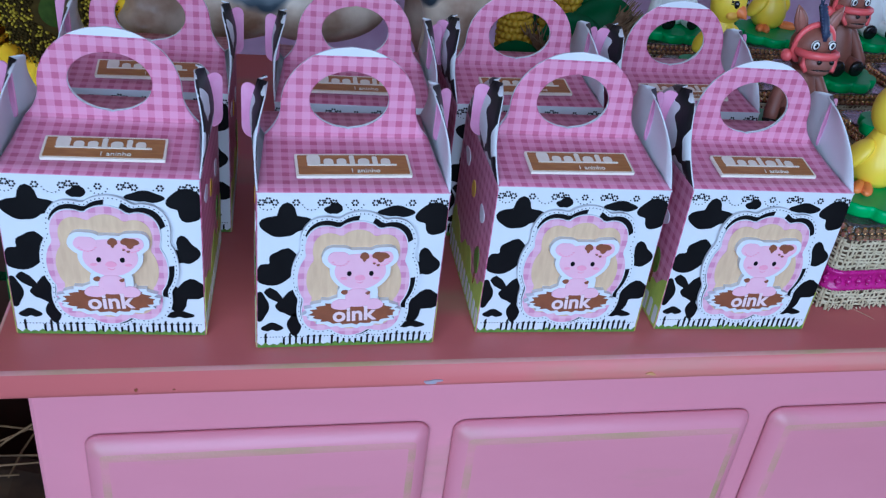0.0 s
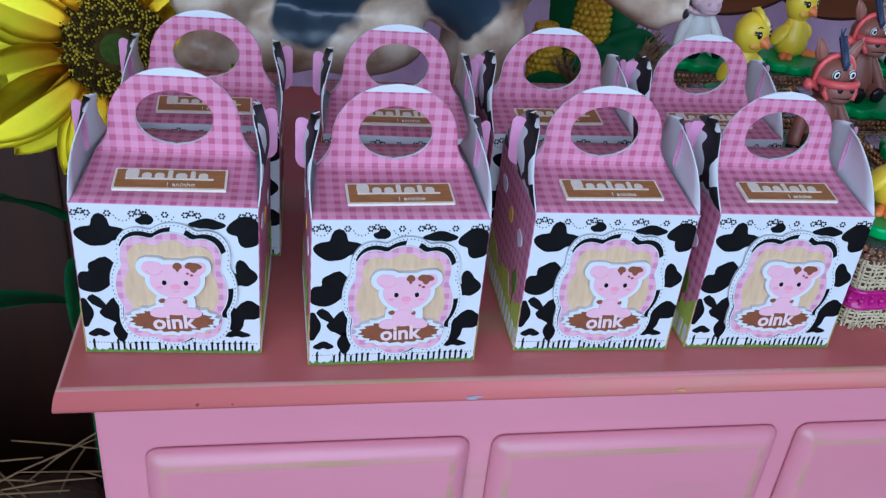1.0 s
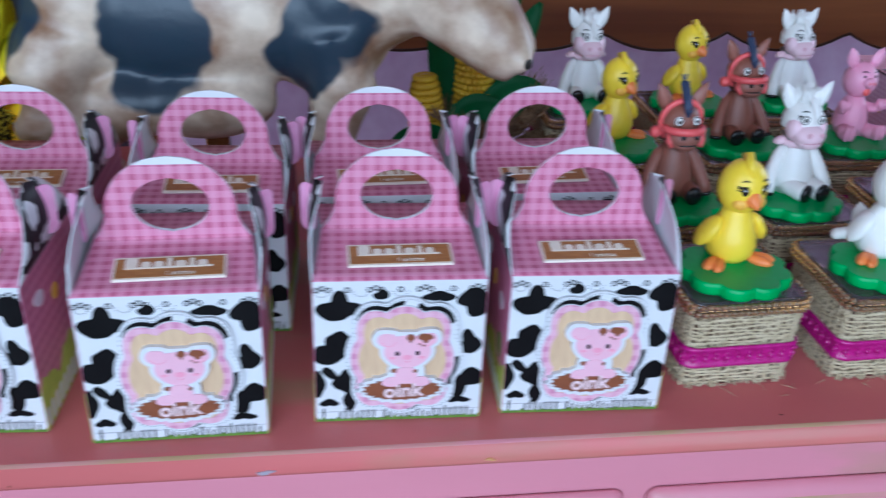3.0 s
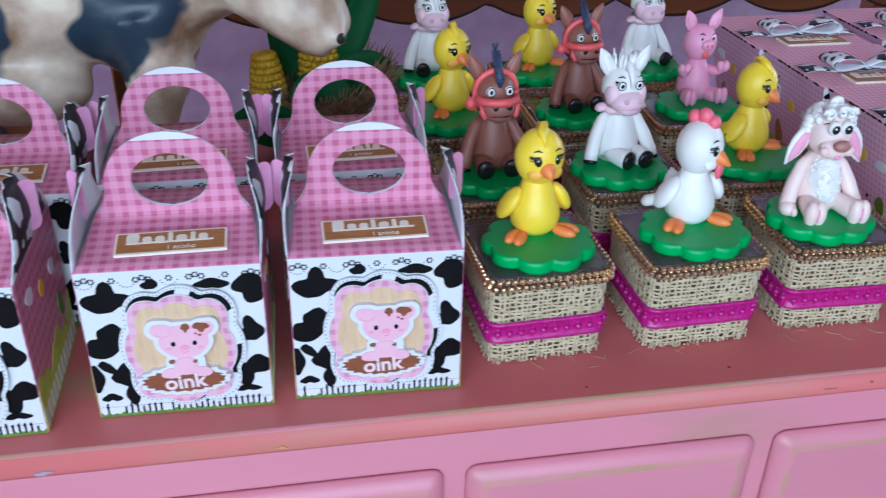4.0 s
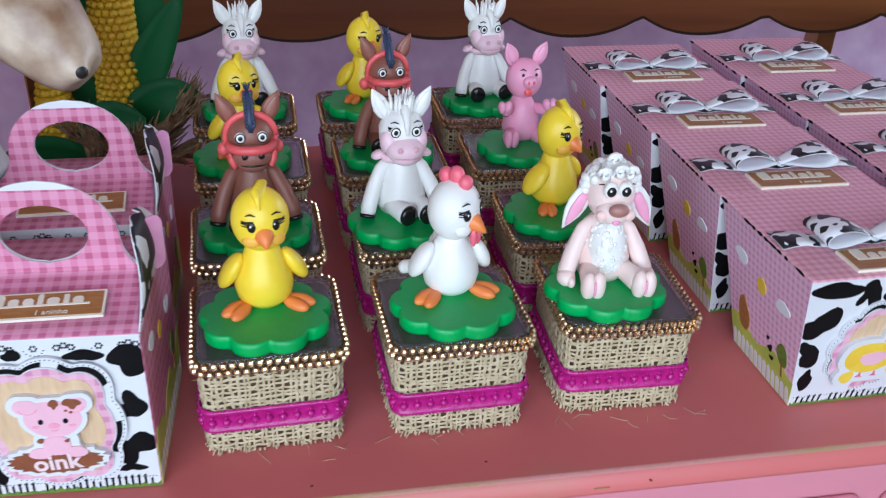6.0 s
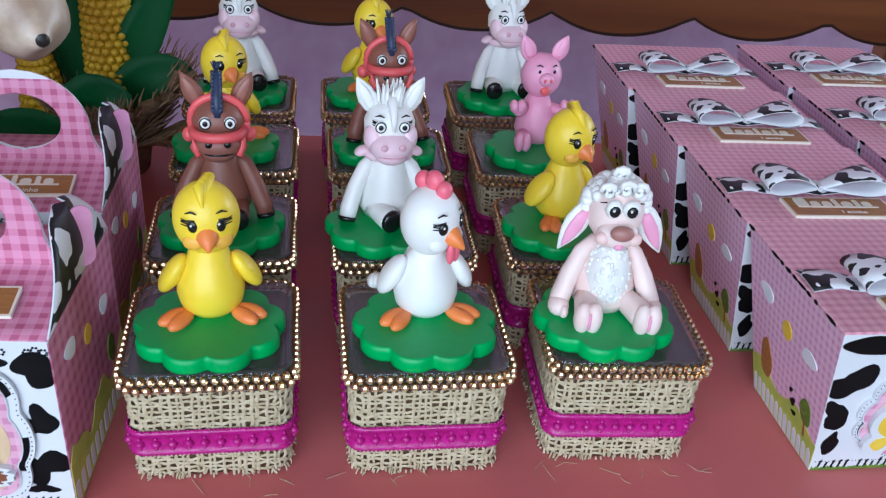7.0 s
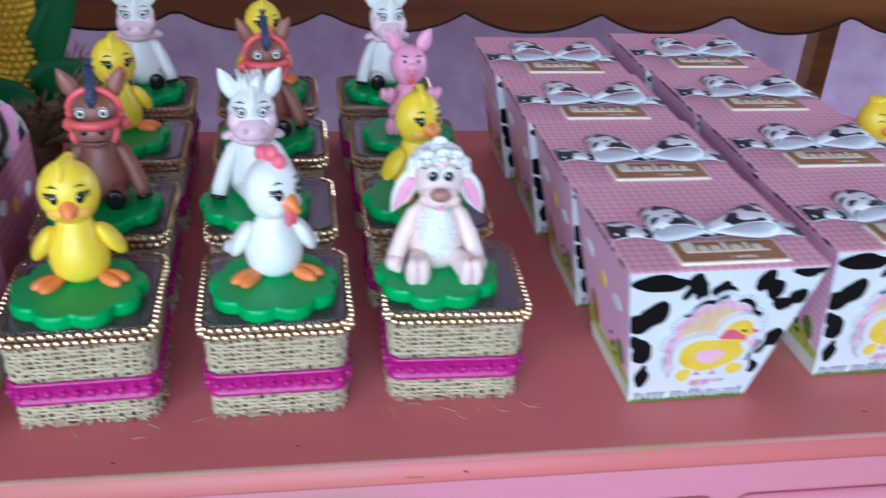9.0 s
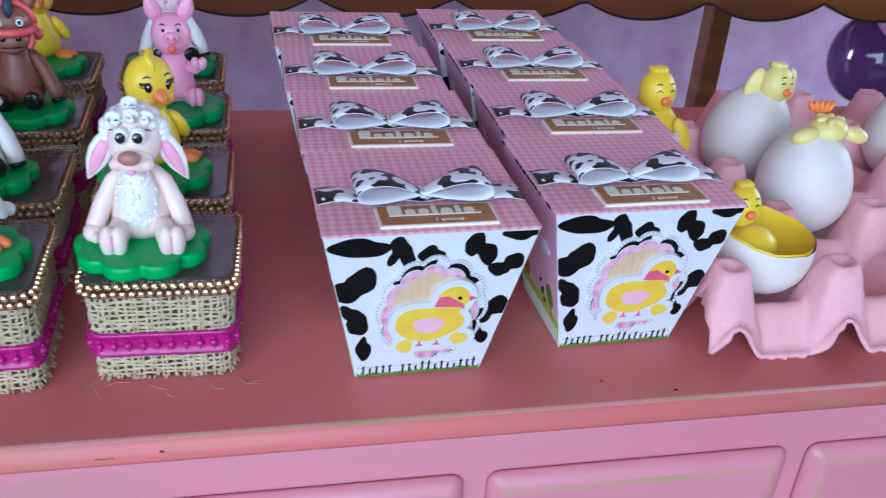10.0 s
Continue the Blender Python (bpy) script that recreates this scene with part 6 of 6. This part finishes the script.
def sunflower(at, r):
    g = thing("sunflower", "artificial sunflower with yellow cloth petals and dark seed head", "flower", at=at)
    rnd = random.Random(4)
    meshes = [mesh_of("petal", petal_mesh(0.050 + 0.004 * k, 0.0112 + 0.001 * k, 0.3 + 0.25 * k), M_PETAL) for k in range(4)]
    for layer, (n, up) in enumerate(((13, 0.0), (12, 0.006), (9, -0.006))):
        for i in range(n):
            a = 360 * (i + 0.5 * layer) / n + rnd.uniform(-6, 6)
            ob = new("petal", meshes[(i + layer) % 4])
            ob.parent = g
            ob.matrix_local = pose(0, 0, up, 0, 0, a) @ pose(r * 0.80, 0, 0, rnd.uniform(-14, 14), -4 + 9 * layer + rnd.uniform(-8, 8), 0)
    bm = bmesh.new()
    ell(bm, (0, 0, 0), (r, r, 0.011), 0, seg=32, rings=12)
    ell(bm, (0, 0, 0.004), (r * 0.42, r * 0.42, 0.0085), 1, seg=24, rings=10)
    head = part("seed_head", bm, [M_SEED, M_SEEDMID], g)
    bm = bmesh.new()
    for i in range(1000):
        rad = r * 0.98 * math.sqrt((i + 0.5) / 1000)
        t = i * 2.399963
        if rad < r * 0.36:
            continue
        z = 0.011 * math.sqrt(max(1 - (rad / r) ** 2, 0.0)) + 0.0008
        s_ = rnd.uniform(0.0005, 0.0010)
        ell(bm, (rad * math.cos(t), rad * math.sin(t), z), (s_, s_, rnd.uniform(0.0012, 0.0026)), 0 if rnd.random() < 0.55 else 1, rot=(rnd.uniform(-25, 25), rnd.uniform(-25, 25), 0), seg=5, rings=4)
    tagged(part("floret_ring", bm, [M_SEEDTIP, M_SEED], head), "", "", "", "stuff")
    bm = bmesh.new()
    ell(bm, (0, 0, -0.012), (r * 0.85, r * 0.85, 0.009), 0)
    inv = at.inverted()
    base = inv @ Vector((-0.165, 0.30, 0.0))
    mid = inv @ Vector((-0.150, 0.27, 0.55))
    tube(bm, [(0, 0, -0.012), (0, -0.004, -0.03), inv @ Vector((-0.122, 0.25, 0.80)), mid, base], [0.004] * 5, 0, 8)
    part("stem", bm, M_LEAF, g)
    for p0, p1, w in (((-0.135, 0.25, 0.72), (-0.20, 0.12, 0.80), 0.016), ((-0.135, 0.25, 0.70), (-0.115, 0.10, 0.735), 0.010), ((-0.14, 0.25, 0.66), (-0.24, 0.14, 0.70), 0.014)):
        bm = bmesh.new()
        p0, p1 = Vector(p0), Vector(p1)
        rows = []
        for i in range(9):
            t = i / 8
            c = p0.lerp(p1, t) + Vector((0, 0, 0.02 * math.sin(math.pi * t)))
            sd = (p1 - p0).cross(Vector((0, 0, 1))).normalized() * (w * math.sin(math.pi * (0.05 + 0.93 * t)) ** 0.8)
            rows.append([bm.verts.new(inv @ (c + sd * k + Vector((0, 0, 0.3 * w * abs(k))))) for k in (-1, -0.5, 0, 0.5, 1)])
        for a, b in zip(rows, rows[1:]):
            for k in range(4):
                bm.faces.new((a[k], b[k], b[k + 1], a[k + 1])).smooth = True
        bmesh.ops.solidify(bm, geom=bm.faces[:], thickness=0.0008)
        part("leaf", bm, M_LEAF, g)
    return g


eye = Vector((0.0, -0.30, 1.04))
c = Vector((-0.096, 0.188, 0.872))
sunflower(Matrix.Translation(c) @ (eye - c).to_track_quat("Z", "Y").to_matrix().to_4x4() @ pose(0, 0, 0, 4, -6, 20), 0.0318)


# ---- straw bale ----
def straw_bale():
    g = thing("straw_bale", "bale of loose dry straw beside the dresser", "straw bale", at=pose(0, 0, 0))
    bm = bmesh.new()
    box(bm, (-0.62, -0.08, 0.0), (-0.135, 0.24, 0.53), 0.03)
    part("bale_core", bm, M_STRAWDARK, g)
    bm = bmesh.new()
    r = random.Random(8)
    for i in range(420):
        top = r.random() < 0.6
        x = r.uniform(-0.62, -0.125)
        y = r.uniform(-0.09, 0.24) if top else -0.085 + r.uniform(-0.012, 0.005)
        z = 0.532 + r.uniform(-0.004, 0.016) if top else r.uniform(0.25, 0.53)
        d = Vector((r.gauss(0, 1), r.gauss(0, 0.5), r.gauss(0, 0.18))).normalized() * r.uniform(0.02, 0.06)
        p = Vector((x, y, z))
        tube(bm, [p - d, p + Vector((0, 0, r.uniform(0, 0.004))), p + d], [0.0009, 0.0011, 0.0007], 0, 4, False)
    tagged(part("straw", bm, M_STRAW, g), "", "", "", "stuff")
    return g


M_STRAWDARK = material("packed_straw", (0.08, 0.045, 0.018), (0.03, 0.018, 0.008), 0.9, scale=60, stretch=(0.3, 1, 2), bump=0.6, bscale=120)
straw_bale()


# ---- corn decoration ----
def corn_cob(parent, base, tip, r):
    base, tip = Vector(base), Vector(tip)
    d = tip - base
    q = d.to_track_quat("Z", "Y")
    bm = bmesh.new()
    n = int(d.length / 0.0042)
    for i in range(n):
        t = (i + 0.5) / n
        rad = r * (1 - 0.5 * t ** 4)
        for k in range(16):
            a = 2 * math.pi * (k + 0.5 * (i % 2)) / 16
            p = base + d * t + q @ Vector((math.cos(a), math.sin(a), 0)) * rad
            ell(bm, p, (0.0028, 0.0028, 0.0024), 0, seg=7, rings=5)
    tube(bm, [base, base.lerp(tip, 0.5), base.lerp(tip, 0.9), tip], [r, r, r * 0.7, r * 0.3], 0, 12)
    return part("cob", bm, M_CORN, parent)


def broad_leaf(parent, pts, w):
    bm = bmesh.new()
    pts = [Vector(p) for p in pts]
    n = 12
    rows = []
    for i in range(n + 1):
        t = i / n
        a = pts[0].lerp(pts[1], t)
        b = pts[1].lerp(pts[2], t)
        p = a.lerp(b, t)
        d = (b - a).normalized()
        sd = d.cross(Vector((0.15, -1, 0.35))).normalized()
        nr = sd.cross(d)
        ww = w * math.sin(math.pi * (0.08 + 0.90 * t)) ** 0.7
        rows.append([bm.verts.new(p + sd * ww * k + nr * ww * 0.35 * abs(k)) for k in (-1, -0.5, 0, 0.5, 1)])
    for a, b in zip(rows, rows[1:]):
        for k in range(4):
            bm.faces.new((a[k], b[k], b[k + 1], a[k + 1])).smooth = True
    bmesh.ops.solidify(bm, geom=bm.faces[:], thickness=0.0015)
    return part("leaf", bm, M_LEAF, parent)


def corn_decoration():
    g = thing("corn_decoration", "foam corn cobs with green leaves in frayed jute", "decoration", at=pose(0, 0, 0))
    corn_cob(g, (0.204, 0.286, T + 0.03), (0.206, 0.292, T + 0.16), 0.0118)
    corn_cob(g, (0.172, 0.270, T + 0.01), (0.168, 0.272, T + 0.070), 0.0105)
    for pts, w in ((((0.206, 0.285, T + 0.035), (0.222, 0.280, T + 0.075), (0.246, 0.284, T + 0.115)), 0.012), (((0.206, 0.282, T + 0.03), (0.225, 0.272, T + 0.062), (0.252, 0.278, T + 0.055)), 0.014),
                   (((0.196, 0.272, T + 0.02), (0.190, 0.255, T + 0.055), (0.222, 0.250, T + 0.050)), 0.016), (((0.184, 0.290, T + 0.03), (0.186, 0.288, T + 0.10), (0.176, 0.290, T + 0.16)), 0.014),
                   (((0.190, 0.265, T + 0.01), (0.165, 0.245, T + 0.040), (0.142, 0.240, T + 0.030)), 0.014), (((0.215, 0.295, T + 0.03), (0.222, 0.30, T + 0.10), (0.232, 0.30, T + 0.15)), 0.011)):
        broad_leaf(g, pts, w)
    bm = bmesh.new()
    r = random.Random(9)
    lathe(bm, [(0.024, 0.0), (0.026, 0.012), (0.021, 0.026), (0.023, 0.034)], 0, 18, (0.200, 0.272, T))
    for i in range(420):
        a = r.uniform(0, 6.283)
        p = Vector((0.205 + 0.022 * math.cos(a), 0.272 + 0.022 * math.sin(a), T + r.uniform(0.02, 0.036)))
        d = Vector((math.cos(a) * 0.4 + 0.35, math.sin(a) * 0.5 - 0.1, r.uniform(0.4, 1.0))) * r.uniform(0.008, 0.026)
        tube(bm, [p, p + d * 0.5 + Vector((r.uniform(-1, 1), r.uniform(-1, 1), 0)) * 0.001, p + d], [0.0006, 0.0005, 0.0002], 0, 4, False)
    # gathered hessian that fans out of the wrap
    for a0, a1, ln, up in ((-1.5, 0.1, 0.030, 0.040), (-2.7, -1.4, 0.022, 0.034), (-0.1, 1.1, 0.030, 0.046), (-0.9, 0.0, 0.044, 0.022)):
        rows = []
        for i in range(15):
            a = a0 + (a1 - a0) * i / 14
            k = 1 + 0.16 * math.sin(i * 2.1)
            rows.append([bm.verts.new((0.205 + math.cos(a) * (0.012 + ln * q * k), 0.270 + math.sin(a) * (0.012 + ln * q * k), T + 0.014 + up * q * (1.25 - 0.3 * q) + (r.uniform(-0.003, 0.003) if q == 1 else 0))) for q in (0, 0.35, 0.7, 1)])
        for u, v in zip(rows, rows[1:]):
            for j in range(3):
                bm.faces.new((u[j], v[j], v[j + 1], u[j + 1])).smooth = True
        for i in range(60):
            u = rows[r.randrange(14)]
            p = u[3].co.lerp(u[2].co, r.uniform(-0.1, 0.3)) + Vector((r.uniform(-0.003, 0.003), r.uniform(-0.003, 0.003), 0))
            d = (u[3].co - u[1].co).normalized() * r.uniform(0.004, 0.011) + Vector((r.uniform(-0.002, 0.002), r.uniform(-0.002, 0.002), r.uniform(-0.001, 0.003)))
            tube(bm, [p, p + d * 0.5, p + d], [0.00045, 0.0004, 0.0002], 0, 4, False)
    part("jute_wrap", bm, M_JUTE, g, "frayed brown jute wrap")
    return g


corn_decoration()


# ---- egg tray with decorated eggs ----
XK, YK, PX = 0.679, 0.0205, 0.0545


def egg_tray():
    bm = bmesh.new()
    r = random.Random(6)
    nx, ny = 170, 132
    x0, x1, y0, y1 = XK - 0.012, XK + PX * 6 + 0.012, YK - 0.0185, YK + PX * 4 + 0.012
    grid = []
    for j in range(ny + 1):
        row = []
        for i in range(nx + 1):
            x, y = x0 + (x1 - x0) * i / nx, y0 + (y1 - y0) * j / ny
            ax, ay = (abs(((v + PX / 2) % PX) - PX / 2) / PX for v in (x - XK, y - YK))
            far = 0.55 * max(ax, ay) + 0.45 * math.hypot(ax, ay)
            u = min(max((0.37 - far) / 0.235, 0.0), 1.0)
            v = min(max(1 - min(ax, ay) / 0.34, 0.0), 1.0)
            h = max(0.0395 * u ** 1.15, 0.0185 * v * v * (3 - 2 * v), 0.0022)
            h += 0.0012 * noise.noise(Vector((x * 60, y * 60, 1)))
            ring = math.hypot(((x - XK + PX / 2) % PX) - PX / 2, ((y - YK + PX / 2) % PX) - PX / 2)
            if ring < 0.0045:
                h -= 0.004 * (1 - (ring / 0.0045) ** 4)
            h += 0.0006 * noise.noise(Vector((x * 220, y * 220, 0)))
            dx = r.uniform(-0.0012, 0.0012) if i in (0, nx) else 0
            dy = r.uniform(-0.0014, 0.0012) + 0.004 * noise.noise(Vector((x * 70, 4, j))) if j in (0, ny) else 0
            row.append(bm.verts.new((x + dx, y + dy, T + max(h, 0.0022))))
        grid.append(row)
    for a, b in zip(grid, grid[1:]):
        for i in range(nx):
            bm.faces.new((a[i], a[i + 1], b[i + 1], b[i])).smooth = True
    ob = part("egg_tray", bm, M_PULP)
    so = ob.modifiers.new("pulp", "SOLIDIFY")
    so.thickness, so.offset = 0.002, -1
    return tagged(ob, "pink painted paper-pulp egg tray with torn edges", "egg tray")


egg_tray()


def egg_shape(bm, c, r, h, mi, tilt=(0, 0, 0), cut=None):
    """An egg, or with cut only its lower part with a jagged rim, with a wall."""
    n, seg = 18, 28
    m = pose(*c, *tilt)
    rows = []
    last = n
    for i in range(n + 1):
        t = i / n
        a = math.pi * t
        z = -math.cos(a)
        k = math.sin(a) * (1 - 0.13 * z)
        if cut is not None and z > cut:
            break
        rows.append([bm.verts.new(m @ Vector((max(k, 0.001) * r * math.cos(2 * math.pi * j / seg), max(k, 0.001) * r * math.sin(2 * math.pi * j / seg),
                                              z * h + (0.0007 * math.sin(j * 1.9) * math.sin(j * 0.7) if cut is not None and z > cut - 0.18 else 0)))) for j in range(seg)])
    fs = []
    for a, b in zip(rows, rows[1:]):
        for j in range(seg):
            fs.append(bm.faces.new((a[j], a[(j + 1) % seg], b[(j + 1) % seg], b[j])))
    for f in fs:
        f.material_index, f.smooth = mi, True
    return rows


def chick_face(bm, m, k=1.0):
    """A clay head at m: yellow 1, orange 2, black 3."""
    b2 = bmesh.new()
    ell(b2, (0, 0, 0), (0.0102 * k, 0.0095 * k, 0.0122 * k), 1, seg=20, rings=14)
    for i in range(3):
        ell(b2, ((i - 1) * 0.0024 * k, 0.001, 0.0118 * k), (0.0024 * k, 0.005 * k, 0.0022 * k), 1)
    ell(b2, (0, -0.0098 * k, -0.0028 * k), (0.0033 * k, 0.0022 * k, 0.0026 * k), 2)
    for s in (-1, 1):
        tube(b2, [(s * 0.0022 * k, -0.0090 * k, 0.0018 * k), (s * 0.0036 * k, -0.0088 * k, 0.0028 * k), (s * 0.0054 * k, -0.0080 * k, 0.0018 * k)], [0.0002, 0.00035, 0.0002], 3, 5)
        tube(b2, [(s * 0.0024 * k, -0.0086 * k, 0.0056 * k), (s * 0.0038 * k, -0.0083 * k, 0.0064 * k), (s * 0.0054 * k, -0.0074 * k, 0.0056 * k)], [0.0002, 0.0003, 0.0002], 3, 5)
    b2.transform(m)
    me = bpy.data.meshes.new("tmp")
    b2.to_mesh(me)
    b2.free()
    bm.from_mesh(me)
    bpy.data.meshes.remove(me)


def decorated_egg(name, label, at, build):
    bm = bmesh.new()
    build(bm)
    ob = part(name, bm, [M_SHELL, M_YELLOW if "bright" in label else M_PALEYEL, M_ORANGE, M_EYE])
    ob.matrix_world = at @ Matrix.Diagonal((1.07, 1.07, 1.07, 1))
    return tagged(ob, label, "egg figurine", "eggs in the tray")


def cup(i, j, a=0, dx=0.0, dy=0.0, dz=0.0):
    return pose(XK + PX * (i + 0.5) + dx, YK + PX * (j + 0.5) + dy, T + 0.0045 + dz, 0, 0, a)


def open_shell(bm):
    egg_shape(bm, (0, 0, 0.025), 0.0232, 0.025, 0, (6, 4, 0), 0.30)
    egg_shape(bm, (0, 0, 0.0258), 0.0220, 0.0236, 1, (6, 4, 0), 0.28)
    ell(bm, (-0.004, 0.002, 0.018), (0.013, 0.012, 0.012), 1)
    chick_face(bm, pose(-0.0105, 0.006, 0.0395, -8, 0, -8), 0.80)


def hatching(bm):
    egg_shape(bm, (0, 0, 0.026), 0.0205, 0.026, 0, (0, 0, 0), 0.62)
    ell(bm, (0, -0.001, 0.036), (0.0125, 0.0125, 0.014), 1)
    chick_face(bm, pose(-0.002, -0.001, 0.0560, -6, 0, 8), 0.98)
    for s in (-1, 1):
        ell(bm, (s * 0.011 - 0.001, -0.0135, 0.036), (0.0045, 0.0030, 0.0105), 1, rot=(-8, s * -22, 0))


def peeking(bm):
    egg_shape(bm, (0, 0, 0.029), 0.0232, 0.029, 0, (0, 8, 0))
    chick_face(bm, pose(0.006, -0.006, 0.0590, -4, 6, 20), 0.86)
    for s in (-1, 1):
        ell(bm, (0.006 + s * 0.0105, -0.003, 0.0575), (0.0052, 0.0030, 0.0098), 1, rot=(0, s * -14, 20 + s * 20))


def upside(bm):
    egg_shape(bm, (0, 0, 0.0275), 0.0232, 0.0285, 0, (0, -4, 0))
    ell(bm, (0.004, -0.002, 0.0545), (0.0100, 0.0090, 0.0062), 1)
    for i in range(6):
        a = math.pi * 2 * i / 6
        ell(bm, (0.004 + 0.0042 * math.cos(a), -0.002 + 0.0042 * math.sin(a), 0.0592), (0.0036, 0.0022, 0.0022), 1, rot=(0, 0, math.degrees(a)))
    for i in range(5):
        ell(bm, (0.001 + 0.0026 * (i - 2), 0.004, 0.0640), (0.0014, 0.0022, 0.0034), 2, rot=(0, (i - 2) * 16, 0))
    for s in (-1, 1):
        ell(bm, (0.004 + s * 0.0135, -0.005, 0.0525), (0.0075, 0.0045, 0.0040), 1, rot=(0, s * 18, 0))


decorated_egg("egg_figurine", "broken white eggshell with a bright yellow clay chick inside", cup(0, 0, 10, 0.003, 0.000, 0.006), open_shell)
decorated_egg("egg_figurine", "white egg with pale yellow clay chick bottom and orange feet", cup(1, 1, 0, 0.004, 0.003, 0.006), upside)
decorated_egg("egg_figurine", "white egg with a pale yellow clay chick peeking out", cup(1, 2, 0, 0.0, 0.006, 0.007), peeking)
decorated_egg("egg_figurine", "white egg with a bright yellow clay chick hatching upright", cup(0, 2, 0, -0.007, 0.004, 0.005), hatching)
decorated_egg("egg_figurine", "white egg with a pale yellow clay chick peeking out", cup(3, 2, 30, 0.0, 0.005, 0.006), peeking)


# ---- balloons under the table ----
def balloons():
    g = thing("balloon_cluster", "purple, lilac and magenta balloons hung under the table", "balloons", at=pose(0, 0, 0))
    for x, y, z, r, m in ((1.462, 0.97, 0.628, 0.066, M_PURPLE), (1.475, 0.93, 0.715, 0.046, M_LILAC), (1.50, 0.95, 0.585, 0.045, M_MAGB), (1.43, 1.05, 0.735, 0.035, M_MAGB), (1.52, 1.02, 0.66, 0.06, M_PURPLE)):
        bm = bmesh.new()
        ell(bm, (x, y, z), (r, r, r * 1.12), 0, seg=32, rings=20)
        tube(bm, [(x, y, z + r * 1.1), (x, y, z + r * 1.2)], [0.004, 0.007], 0, 8)
        part("balloon", bm, m, g)
    bm = bmesh.new()
    tube(bm, [(1.47, 0.97, 0.65), (1.47, 0.97, 0.95)], [0.0012, 0.0012], 0, 6)
    part("string", bm, M_WHITE, g)
    return g


balloons()



# ---- loose fibres fallen from the burlap ----
bm = bmesh.new()
r = random.Random(21)
for i in range(18):
    x, y, _ = TUBS[r.randrange(3)]
    p = Vector((x + r.uniform(-0.032, 0.034), y - 0.028 - abs(r.gauss(0, 0.006)), T + 0.0004))
    a, ln = r.uniform(0, 6.283), r.uniform(0.002, 0.005)
    d = Vector((math.cos(a), math.sin(a), 0)) * ln
    n = Vector((-d.y, d.x, 0)) * r.uniform(-0.4, 0.4)
    tube(bm, [p - d, p + n, p + d], [0.0001, 0.00015, 0.0001], 0, 4, False)
tagged(part("fibre_litter", bm, M_BURLAP), "loose pale jute fibres fallen on the dresser top", "fibres", "", "stuff")
